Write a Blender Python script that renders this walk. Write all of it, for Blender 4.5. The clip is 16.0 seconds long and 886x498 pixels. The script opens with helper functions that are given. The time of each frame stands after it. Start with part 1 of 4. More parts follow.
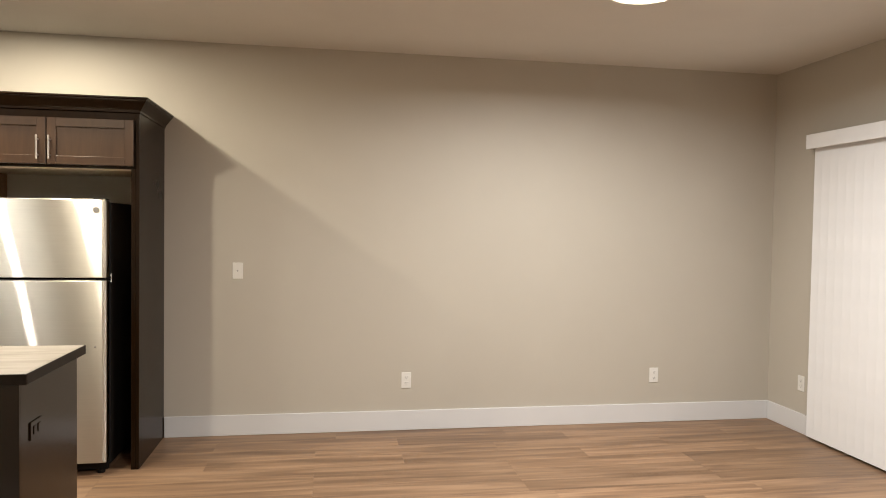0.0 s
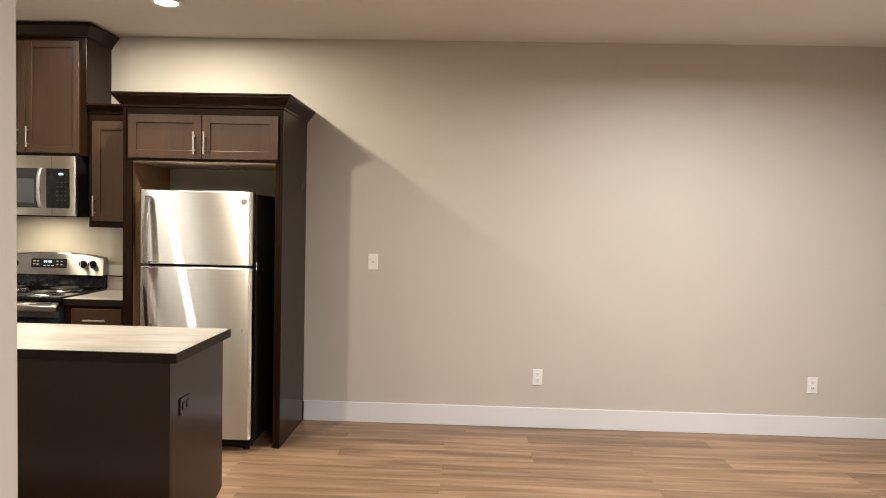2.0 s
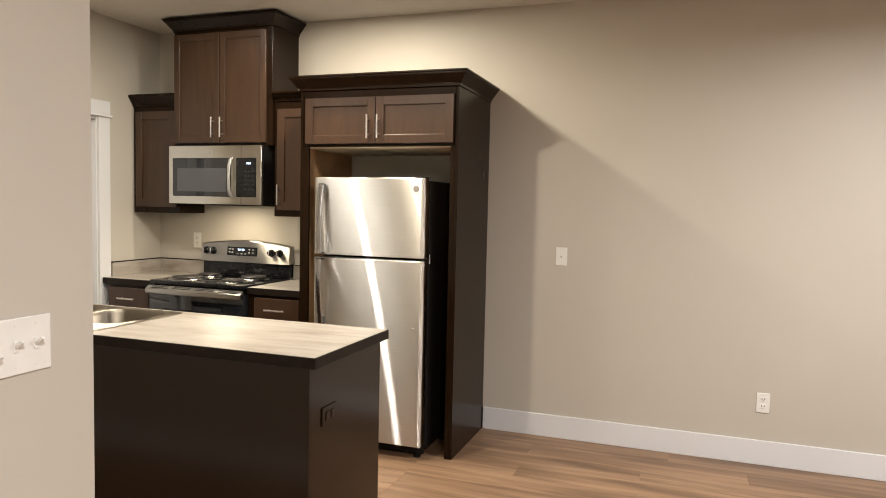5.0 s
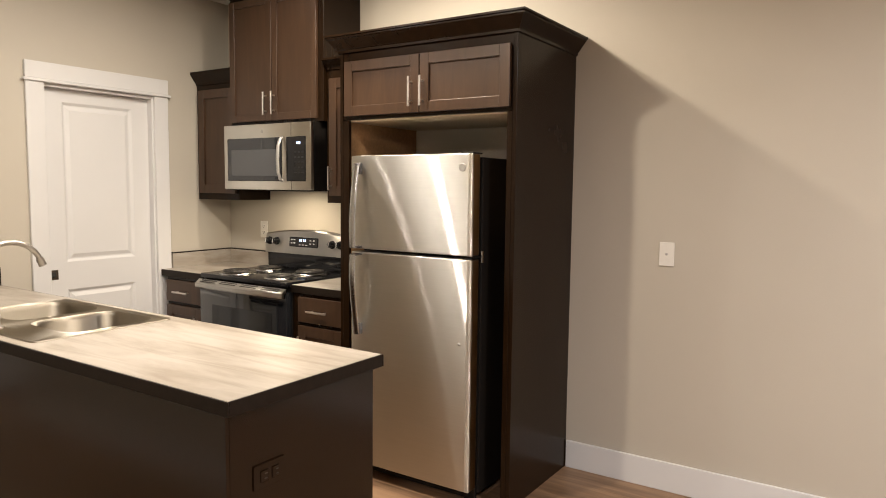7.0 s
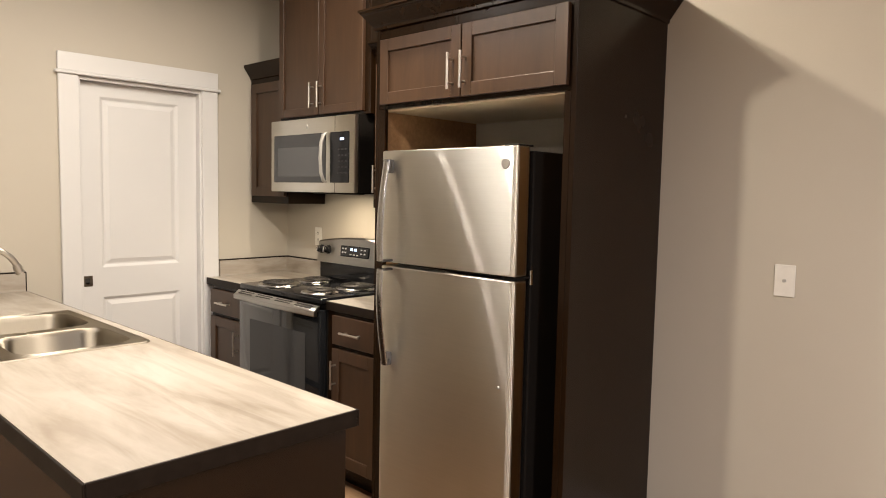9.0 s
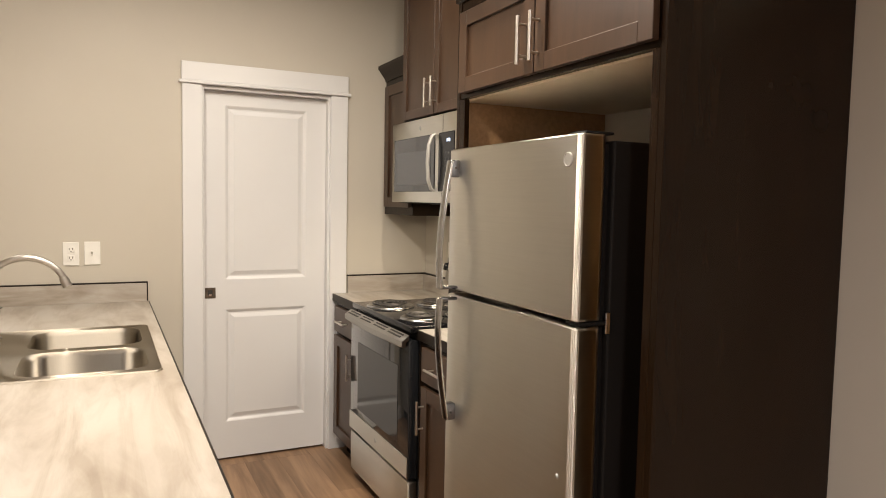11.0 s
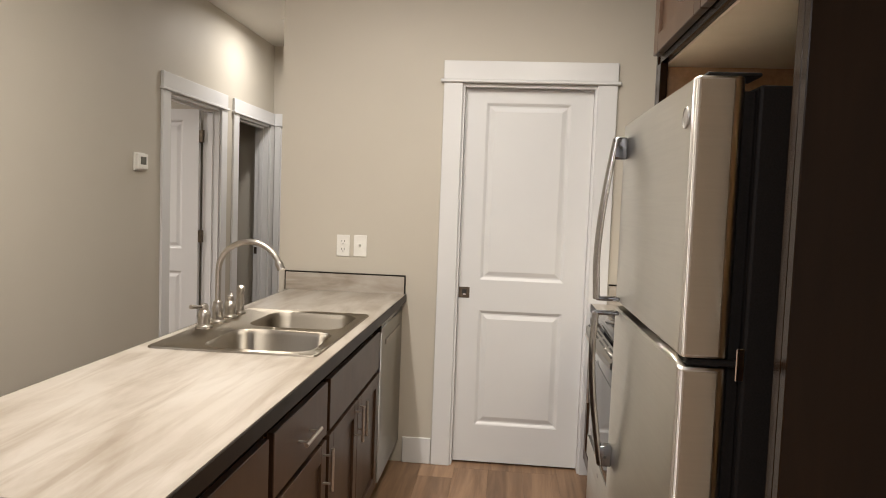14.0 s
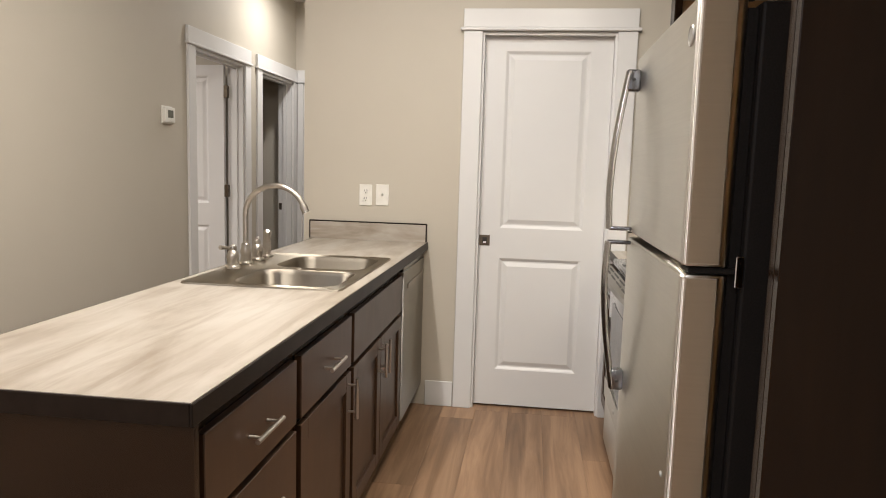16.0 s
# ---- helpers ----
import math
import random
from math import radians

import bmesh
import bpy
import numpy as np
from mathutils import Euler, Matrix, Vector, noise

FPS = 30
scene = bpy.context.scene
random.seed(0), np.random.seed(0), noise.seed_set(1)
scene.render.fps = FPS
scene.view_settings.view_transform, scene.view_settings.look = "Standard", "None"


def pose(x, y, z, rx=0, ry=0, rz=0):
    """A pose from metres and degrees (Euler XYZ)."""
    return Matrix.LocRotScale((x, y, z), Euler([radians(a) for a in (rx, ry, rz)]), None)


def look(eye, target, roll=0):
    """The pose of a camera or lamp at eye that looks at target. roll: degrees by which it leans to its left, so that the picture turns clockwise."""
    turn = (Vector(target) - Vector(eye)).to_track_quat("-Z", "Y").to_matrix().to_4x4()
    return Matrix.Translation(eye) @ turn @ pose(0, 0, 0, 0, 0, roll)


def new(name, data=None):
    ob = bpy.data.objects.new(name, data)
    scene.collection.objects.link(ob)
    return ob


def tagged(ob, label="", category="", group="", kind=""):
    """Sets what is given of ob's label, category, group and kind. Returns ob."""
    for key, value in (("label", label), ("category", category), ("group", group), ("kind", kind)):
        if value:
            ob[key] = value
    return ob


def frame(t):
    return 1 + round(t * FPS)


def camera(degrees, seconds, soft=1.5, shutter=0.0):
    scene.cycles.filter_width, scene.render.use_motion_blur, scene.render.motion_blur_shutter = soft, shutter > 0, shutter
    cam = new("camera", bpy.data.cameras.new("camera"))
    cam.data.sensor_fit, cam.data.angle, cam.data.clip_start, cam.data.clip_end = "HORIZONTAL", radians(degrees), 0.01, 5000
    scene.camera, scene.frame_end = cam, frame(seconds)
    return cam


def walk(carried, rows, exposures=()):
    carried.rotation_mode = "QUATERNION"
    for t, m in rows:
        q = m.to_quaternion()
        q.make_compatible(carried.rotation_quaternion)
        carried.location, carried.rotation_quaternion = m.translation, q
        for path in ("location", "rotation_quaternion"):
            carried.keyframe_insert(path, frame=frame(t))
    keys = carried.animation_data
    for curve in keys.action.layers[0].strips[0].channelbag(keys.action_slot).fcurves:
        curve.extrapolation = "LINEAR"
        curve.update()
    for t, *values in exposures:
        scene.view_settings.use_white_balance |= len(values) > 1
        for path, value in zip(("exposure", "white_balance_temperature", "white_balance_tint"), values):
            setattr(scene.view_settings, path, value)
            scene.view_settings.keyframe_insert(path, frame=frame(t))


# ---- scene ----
cam = camera(65.3, 16.0, soft=1.0)
PATH = [
    (0, (0.484, 0.675, 1.494), (0.811, 2.647, 1.43), 0.9),
    (0.5, (0.552, 0.659, 1.482), (0.675, 2.654, 1.407), 1.1),
    (1, (0.574, 0.683, 1.479), (0.585, 2.681, 1.398), 1.2),
    (1.5, (0.575, 0.735, 1.479), (0.538, 2.733, 1.39), 1.3),
    (2, (0.529, 0.751, 1.483), (0.46, 2.748, 1.396), 1.3),
    (2.5, (0.474, 0.73, 1.475), (0.372, 2.725, 1.391), 1.3),
    (3, (0.469, 0.758, 1.478), (0.275, 2.747, 1.39), 1.2),
    (3.5, (0.477, 0.81, 1.475), (0.145, 2.779, 1.378), 1.3),
    (4, (0.499, 0.936, 1.466), (0.048, 2.882, 1.367), 1.2),
    (6.5, (0.766, 2.096, 1.479), (-0.218, 3.827, 1.299), 0.9),
    (7, (0.780, 2.340, 1.472), (-0.317, 4.003, 1.294), 0.64),
    (7.5, (0.743, 2.534, 1.451), (-0.464, 4.121, 1.281), 1.09),
    (8, (0.688, 2.768, 1.472), (-0.591, 4.296, 1.301), 1.06),
    (8.5, (0.659, 2.897, 1.450), (-0.643, 4.407, 1.293), 1.27),
    (9, (0.667, 3.051, 1.452), (-0.706, 4.496, 1.292), 1.14),
    (11.5, (0.469, 4.153, 1.451), (-1.406, 4.839, 1.321), 1.44),
    (12, (0.378, 4.356, 1.449), (-1.560, 4.834, 1.320), 1.73),
    (12.5, (0.336, 4.504, 1.449), (-1.644, 4.754, 1.318), 1.80),
    (13, (0.333, 4.622, 1.439), (-1.663, 4.643, 1.307), 1.90),
    (13.5, (0.336, 4.664, 1.422), (-1.656, 4.534, 1.288), 1.97),
    (14, (0.356, 4.656, 1.402), (-1.631, 4.471, 1.272), 2.10),
    (14.5, (0.377, 4.651, 1.363), (-1.608, 4.446, 1.234), 2.06),
    (15, (0.387, 4.667, 1.329), (-1.595, 4.444, 1.187), 1.92),
    (15.5, (0.417, 4.675, 1.312), (-1.560, 4.440, 1.119), 1.72),
    (16, (0.430, 4.683, 1.323), (-1.541, 4.434, 1.088), 1.67),
]
EXPOSURES = [(0.0, -0.15, 6330, 11), (0.8, 0.02, 6200, 11.5), (4.2, 0.0, 6120, 11.5), (6.3, 0.0, 6450, 15.5), (9.2, 0.02, 6420, 15.5), (11.5, -0.10, 6330, 15), (13.0, -0.20, 6060, 14), (14.6, -0.23, 5990, 14), (16.0, -0.12, 5960, 14)]
walk(cam, [(t, look(eye, target, roll)) for t, eye, target, roll in PATH], EXPOSURES)

# ---- light ----
world = bpy.data.worlds.new("world")
scene.world = world
world.use_nodes = True
world.node_tree.nodes["Background"].inputs["Color"].default_value = (0.02, 0.025, 0.04, 1)
world.node_tree.nodes["Background"].inputs["Strength"].default_value = 0.05

CEIL = 2.74
WARM, NEUTRAL, COOLER = (1.0, 0.885, 0.680), (1.0, 0.945, 0.820), (1.0, 0.970, 0.915)
KITCHEN_W, LIVING_W, HALL_W, BEDROOM_W = 30.0, 86.0, 18.5, 84.0


def lamp(name, x, y, z, watts, size, spread, colour=WARM):
    data = bpy.data.lights.new(name, "AREA")
    data.shape, data.size, data.energy, data.color, data.spread = "DISK", size, watts, colour, radians(spread)
    ob = new(name, data)
    ob.matrix_world = pose(x, y, z)
    return ob


KITCHEN_LIGHTS = [(-1.30, 4.88), (-1.21, 3.90), (-2.03, 3.90), (-2.24, 4.80)]
# The first is the real light; the second is an added, unseen fill.
LIVING_AND_FILL_LIGHTS = [(2.02, 3.93), (1.35, 0.85)]
# Unseen light assumed in the bedroom, placed to brighten the open door leaf.
UNSEEN_BEDROOM_LIGHTS = [(-2.9, 0.7)]
HALL_LIGHTS = [(-4.82, 2.99)]
KITCHEN_BULBS = ((1.24, WARM), (1.20, WARM), (0.64, NEUTRAL), (0.20, NEUTRAL))      # output shares and tints set per lamp to balance the walls' brightness
for (lx, ly), (share, tone) in zip(KITCHEN_LIGHTS, KITCHEN_BULBS):
    lamp("kitchen_lamp", lx, ly, CEIL - 0.012, KITCHEN_W * share, 0.08, 180, tone)
# The added fill runs stronger, to brighten the wall with the switch.
for (lx, ly), share in zip(LIVING_AND_FILL_LIGHTS, (0.99, 1.32)):
    lamp("living_or_fill_lamp", lx, ly, CEIL - 0.085, LIVING_W * share, 0.34, 171, COOLER)
for lx, ly in HALL_LIGHTS:
    lamp("hall_lamp", lx, ly, CEIL - 0.012, HALL_W, 0.16, 172, (1.0, 0.93, 0.80))
for lx, ly in UNSEEN_BEDROOM_LIGHTS:
    lamp("unseen_bedroom_fill", lx, ly, CEIL - 0.085, BEDROOM_W, 0.34, 180, (1.0, 0.89, 0.74))
lamp("cooktop_lamp", -2.45, 5.38, 1.4345, 4.6, 0.24, 180, (1.0, 0.84, 0.58))


# ---- materials ----
def material(name, colour, rough=0.5, metal=0.0, build=None, **inputs):
    m = bpy.data.materials.new(name)
    m.use_nodes = True
    b = m.node_tree.nodes["Principled BSDF"]
    b.inputs["Base Color"].default_value = (*colour, 1)
    b.inputs["Roughness"].default_value = rough
    b.inputs["Metallic"].default_value = metal
    for key, value in inputs.items():
        b.inputs[key.replace("_", " ")].default_value = value
    if build:
        build(m.node_tree, b)
    return m


def node(tree, kind, **values):
    n = tree.nodes.new(kind)
    for key, value in values.items():
        if key in n.inputs:
            n.inputs[key].default_value = value
        else:
            n.inputs[key.replace("_", " ")].default_value = value
    return n


def coords(tree, scale=(1, 1, 1), random_shift=False, world_space=False):
    mapping = node(tree, "ShaderNodeMapping", Scale=scale)
    if world_space:
        geo = tree.nodes.new("ShaderNodeNewGeometry")
        tree.links.new(geo.outputs["Position"], mapping.inputs["Vector"])
    else:
        tc = tree.nodes.new("ShaderNodeTexCoord")
        tree.links.new(tc.outputs["Object"], mapping.inputs["Vector"])
    if random_shift:
        info = tree.nodes.new("ShaderNodeObjectInfo")
        mul = tree.nodes.new("ShaderNodeVectorMath")
        mul.operation = "SCALE"
        mul.inputs[0].default_value = (37.0, 19.0, 11.0)
        tree.links.new(info.outputs["Random"], mul.inputs["Scale"])
        tree.links.new(mul.outputs["Vector"], mapping.inputs["Location"])
    return mapping.outputs["Vector"]


def noise_tex(tree, vector, scale, detail=3.0, rough=0.5, distortion=0.0):
    n = node(tree, "ShaderNodeTexNoise", Scale=scale, Detail=detail, Roughness=rough, Distortion=distortion)
    tree.links.new(vector, n.inputs["Vector"])
    return n.outputs["Fac"]


def ramp(tree, fac, stops):
    r = tree.nodes.new("ShaderNodeValToRGB")
    while len(r.color_ramp.elements) < len(stops):
        r.color_ramp.elements.new(0.5)
    for e, (p, c) in zip(r.color_ramp.elements, stops):
        e.position, e.color = p, (*c, 1)
    tree.links.new(fac, r.inputs["Fac"])
    return r.outputs["Color"]


def bump(tree, b, height, strength, distance):
    n = node(tree, "ShaderNodeBump", Strength=strength, Distance=distance)
    tree.links.new(height, n.inputs["Height"])
    tree.links.new(n.outputs["Normal"], b.inputs["Normal"])


def vary_rough(tree, b, fac, low, high):
    n = node(tree, "ShaderNodeMapRange")
    n.inputs["To Min"].default_value, n.inputs["To Max"].default_value = low, high
    tree.links.new(fac, n.inputs["Value"])
    tree.links.new(n.outputs["Result"], b.inputs["Roughness"])


def paint(low, high, grain=260.0, strength=0.10):
    def build(tree, b):
        v = coords(tree, world_space=True)
        tone = noise_tex(tree, v, 1.3, 4, 0.6)
        tree.links.new(ramp(tree, tone, [(0.3, low), (0.7, high)]), b.inputs["Base Color"])
        peel = noise_tex(tree, v, grain, 2, 0.5)
        bump(tree, b, peel, strength, 0.002)
        vary_rough(tree, b, noise_tex(tree, v, 6.0), b.inputs["Roughness"].default_value - 0.06, b.inputs["Roughness"].default_value + 0.06)
    return build


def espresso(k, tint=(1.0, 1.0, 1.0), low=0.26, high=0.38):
    """Dark stained wood; k scales its brown."""
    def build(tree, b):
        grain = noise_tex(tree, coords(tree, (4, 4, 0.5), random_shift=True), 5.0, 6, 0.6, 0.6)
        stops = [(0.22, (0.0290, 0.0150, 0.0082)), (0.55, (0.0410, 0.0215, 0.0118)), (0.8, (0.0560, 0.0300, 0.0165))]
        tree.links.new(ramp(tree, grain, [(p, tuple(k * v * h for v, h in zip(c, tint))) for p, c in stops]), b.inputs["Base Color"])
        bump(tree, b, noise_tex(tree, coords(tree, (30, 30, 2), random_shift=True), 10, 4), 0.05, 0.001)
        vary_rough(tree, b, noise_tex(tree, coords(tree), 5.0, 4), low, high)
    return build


def inner_wood(tree, b):
    v = coords(tree, (1.2, 9, 9), random_shift=True)
    grain = noise_tex(tree, v, 6.0, 6, 0.6, 0.4)
    tree.links.new(ramp(tree, grain, [(0.3, (0.33, 0.185, 0.085)), (0.7, (0.46, 0.27, 0.13))]), b.inputs["Base Color"])


def plank_wood(tree, b):
    info = tree.nodes.new("ShaderNodeObjectInfo")
    v = coords(tree, (0.75, 10.0, 1), random_shift=True)
    broad = noise_tex(tree, v, 1.6, 6, 0.55, 0.6)
    fine = noise_tex(tree, coords(tree, (2.2, 45, 1), random_shift=True), 3.0, 5, 0.65, 0.3)
    base = ramp(tree, broad, [(0.31, (0.150, 0.088, 0.050)), (0.49, (0.245, 0.149, 0.086)), (0.68, (0.350, 0.222, 0.134))])
    tone = ramp(tree, info.outputs["Random"], [(0.0, (0.82, 0.81, 0.80)), (0.5, (0.95, 0.95, 0.95)), (1.0, (1.10, 1.09, 1.08))])
    mul = tree.nodes.new("ShaderNodeMix")
    mul.data_type, mul.blend_type = "RGBA", "MULTIPLY"
    mul.inputs[0].default_value = 1.0
    tree.links.new(base, mul.inputs[6])
    tree.links.new(tone, mul.inputs[7])
    streak = ramp(tree, fine, [(0.35, (0.90, 0.89, 0.88)), (0.62, (1.0, 1.0, 1.0))])
    mul2 = tree.nodes.new("ShaderNodeMix")
    mul2.data_type, mul2.blend_type = "RGBA", "MULTIPLY"
    mul2.inputs[0].default_value = 0.4
    tree.links.new(mul.outputs[2], mul2.inputs[6])
    tree.links.new(streak, mul2.inputs[7])
    tree.links.new(mul2.outputs[2], b.inputs["Base Color"])
    bump(tree, b, fine, 0.06, 0.001)
    vary_rough(tree, b, broad, 0.36, 0.50)


def laminate(along):
    def build(tree, b):
        k, f = (0.85, 3.3), (0.85, 6.4)
        soft = (k[0], k[1], k[1]) if along == "x" else (k[1], k[0], k[1])
        thin = (f[0], f[1], f[1]) if along == "x" else (f[1], f[0], f[1])
        wave = noise_tex(tree, coords(tree, soft, world_space=True), 1.9, 5, 0.56, 1.0)
        base = ramp(tree, wave, [(0.24, (0.235, 0.196, 0.155)), (0.40, (0.330, 0.290, 0.243)), (0.54, (0.405, 0.368, 0.322)), (0.74, (0.455, 0.424, 0.382))])
        vein = noise_tex(tree, coords(tree, thin, world_space=True), 1.9, 5, 0.58, 1.2)
        streak = ramp(tree, vein, [(0.30, (0.56, 0.50, 0.43)), (0.42, (0.80, 0.765, 0.72)), (0.55, (1, 1, 1))])
        mul = tree.nodes.new("ShaderNodeMix")
        mul.data_type, mul.blend_type = "RGBA", "MULTIPLY"
        mul.inputs[0].default_value = 0.64
        tree.links.new(base, mul.inputs[6])
        tree.links.new(streak, mul.inputs[7])
        tree.links.new(mul.outputs[2], b.inputs["Base Color"])
        vary_rough(tree, b, noise_tex(tree, coords(tree, world_space=True), 5.0, 5, 0.65), 0.27, 0.44)
        bump(tree, b, noise_tex(tree, coords(tree, world_space=True), 320.0, 2), 0.05, 0.001)
    return build


def brushed(scale, tone=1.0, broad=0.75, rough=0.25, stretch=0.86, tint=(1.0, 1.0, 1.0), soft=0.46):
    """Brushed metal: a streaky lobe across the grain over a wide soft one."""
    def build(tree, b):
        tan = tree.nodes.new("ShaderNodeTangent")
        tan.direction_type, tan.axis = "RADIAL", "Z"
        lines = noise_tex(tree, coords(tree, scale), 12.0, 3, 0.6)
        smear = noise_tex(tree, coords(tree), 2.5, 4, 0.6)
        ends = [tuple(c * tone * h for c, h in zip(row, tint)) for row in ((0.70, 0.68, 0.64), (0.75, 0.73, 0.69))]
        tint_node = tree.nodes.new("ShaderNodeMix")
        tint_node.data_type, tint_node.blend_type = "RGBA", "MULTIPLY"
        tint_node.inputs[0].default_value = 1.0
        tree.links.new(ramp(tree, smear, [(0.3, ends[0]), (0.7, ends[1])]), tint_node.inputs[6])
        tree.links.new(ramp(tree, lines, [(0.32, (0.975, 0.975, 0.975)), (0.68, (1.015, 1.015, 1.01))]), tint_node.inputs[7])
        colour = tint_node.outputs[2]
        streak = node(tree, "ShaderNodeBsdfAnisotropic", Anisotropy=stretch)
        streak.distribution = "BECKMANN"
        vary_rough(tree, streak, lines, rough - 0.006, rough + 0.006)
        tree.links.new(tan.outputs["Tangent"], streak.inputs["Tangent"])
        wide = node(tree, "ShaderNodeBsdfAnisotropic", Roughness=soft, Anisotropy=0.6)
        wide.distribution = "BECKMANN"
        tree.links.new(tan.outputs["Tangent"], wide.inputs["Tangent"])
        mix = node(tree, "ShaderNodeMixShader", Fac=broad)
        for n in (streak, wide):
            tree.links.new(colour, n.inputs["Color"])
        tree.links.new(streak.outputs["BSDF"], mix.inputs[1])
        tree.links.new(wide.outputs["BSDF"], mix.inputs[2])
        tree.links.new(mix.outputs["Shader"], tree.nodes["Material Output"].inputs["Surface"])
        tree.nodes.remove(b)
    return build


def speckled(low, high, scale=40.0):
    def build(tree, b):
        f = noise_tex(tree, coords(tree), scale, 3)
        tree.links.new(ramp(tree, f, [(0.3, low), (0.7, high)]), b.inputs["Base Color"])
        r = b.inputs["Roughness"].default_value
        vary_rough(tree, b, noise_tex(tree, coords(tree), 9.0, 4), max(0.02, r - 0.05), r + 0.06)
    return build


WALL = material("greige_wall_paint", (0.5, 0.45, 0.38), 0.62, build=paint((0.469, 0.4305, 0.364), (0.494, 0.4555, 0.387)))
CEILING = material("white_ceiling_paint", (0.7, 0.68, 0.63), 0.8, build=paint((0.66, 0.63, 0.575), (0.70, 0.67, 0.615), 120.0, 0.2))
TRIM = material("white_trim_paint", (0.78, 0.77, 0.74), 0.32, build=paint((0.640, 0.636, 0.634), (0.676, 0.672, 0.670), 60.0, 0.03))
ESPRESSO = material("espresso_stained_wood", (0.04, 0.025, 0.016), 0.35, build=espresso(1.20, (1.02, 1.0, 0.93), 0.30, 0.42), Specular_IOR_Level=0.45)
# Darker, less glossy version of the stain for boxes, panels and mouldings.
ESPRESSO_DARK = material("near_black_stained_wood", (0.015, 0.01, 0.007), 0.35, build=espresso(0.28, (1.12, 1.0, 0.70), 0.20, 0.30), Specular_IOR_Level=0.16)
# The same stain again, slightly darker and much glossier, for the peninsula.
PANEL_DARK = material("glossy_near_black_wood", (0.015, 0.01, 0.007), 0.35, build=espresso(0.22, (1.2, 1.0, 0.72), 0.15, 0.23), Specular_IOR_Level=0.42)
INNER = material("unstained_cabinet_wood", (0.28, 0.16, 0.08), 0.5, build=inner_wood)
DARK_EDGE = material("dark_brown_edge_band", (0.035, 0.028, 0.023), 0.4, build=speckled((0.012, 0.0082, 0.0058), (0.017, 0.0118, 0.0086)), Specular_IOR_Level=0.13)
LAMINATE = material("travertine_laminate", (0.55, 0.48, 0.4), 0.3, build=laminate("x"), Specular_IOR_Level=0.5)
LAMINATE_Y = material("travertine_laminate_crosswise", (0.4, 0.35, 0.28), 0.3, build=laminate("y"))
PLANK = material("vinyl_plank_floor", (0.23, 0.14, 0.08), 0.45, build=plank_wood, Specular_IOR_Level=0.34)
SUBFLOOR = material("plank_joint", (0.12, 0.075, 0.045), 0.7, build=speckled((0.10, 0.06, 0.036), (0.13, 0.08, 0.05)))
STEEL = material("brushed_stainless_steel", (0.6, 0.58, 0.55), 0.3, 1.0, build=brushed((0.4, 0.4, 16), 1.03, 0.76, 0.40, 0.98, (1.0, 1.0, 0.98)))
# Same steel, darker and browner to carry the surround's reflection in its colour.
SIDE_STEEL = material("steel_with_reflection_tone", (0.4, 0.36, 0.31), 0.3, 1.0, build=brushed((0.4, 0.4, 16), 0.58, 0.5, 0.30, 0.8, (1.08, 1.0, 0.87)))
FOOT_CHROME = material("dark_polished_chrome", (0.18, 0.185, 0.2), 0.16, 1.0, build=speckled((0.16, 0.165, 0.18), (0.20, 0.205, 0.22), 25))
HANDLE_STEEL = material("satin_stainless_handle", (0.42, 0.41, 0.40), 0.22, 1.0, build=speckled((0.39, 0.38, 0.37), (0.44, 0.43, 0.42), 25))
# Darker copy of the brushed steel for backguard, oven handle and dishwasher.
GUARD_STEEL = material("darker_brushed_steel", (0.55, 0.54, 0.52), 0.3, 1.0, build=brushed((0.4, 0.4, 16), 0.60, 0.45, 0.33, 0.85))
PALE_BOARD = material("pale_cabinet_board", (0.58, 0.48, 0.36), 0.5, build=speckled((0.55, 0.45, 0.33), (0.61, 0.51, 0.39), 6))
SINK_STEEL = material("sink_stainless_steel", (0.55, 0.54, 0.52), 0.3, 1.0, build=brushed((3, 30, 3), 0.47, 0.82, 0.42, 0.4, (1.08, 1.0, 0.89), 0.66))
TAP_NICKEL = material("satin_nickel", (0.48, 0.45, 0.41), 0.32, 1.0, build=speckled((0.44, 0.41, 0.37), (0.50, 0.47, 0.43)))
NICKEL = material("brushed_nickel", (0.62, 0.58, 0.53), 0.34, 1.0, build=speckled((0.58, 0.54, 0.49), (0.66, 0.62, 0.57)))
CHROME = material("chrome", (0.8, 0.8, 0.8), 0.07, 1.0, build=speckled((0.72, 0.72, 0.72), (0.80, 0.80, 0.80)))
DARK_CHROME = material("dark_satin_chrome", (0.3, 0.29, 0.28), 0.2, 1.0, build=speckled((0.29, 0.285, 0.28), (0.34, 0.335, 0.33), 25))
STEEL_SIDE = material("grey_brown_trim", (0.36, 0.33, 0.29), 0.36, 0.9, build=speckled((0.30, 0.265, 0.225), (0.34, 0.30, 0.26), 12))
BLACK = material("black_enamel", (0.008, 0.008, 0.009), 0.08, Specular_IOR_Level=0.3, build=speckled((0.006, 0.006, 0.007), (0.011, 0.011, 0.012)))
BLACK_MATT = material("black_textured_steel", (0.01, 0.01, 0.01), 0.55, Specular_IOR_Level=0.13, build=speckled((0.007, 0.006, 0.005), (0.012, 0.010, 0.009), 300))
DARK_GLASS = material("dark_oven_glass", (0.012, 0.013, 0.015), 0.05, build=speckled((0.010, 0.011, 0.013), (0.015, 0.016, 0.018)), Coat_Weight=0.5)
WINDOW_MESH = material("screened_glass", (0.07, 0.072, 0.075), 0.12, build=speckled((0.065, 0.067, 0.07), (0.085, 0.087, 0.09), 500))
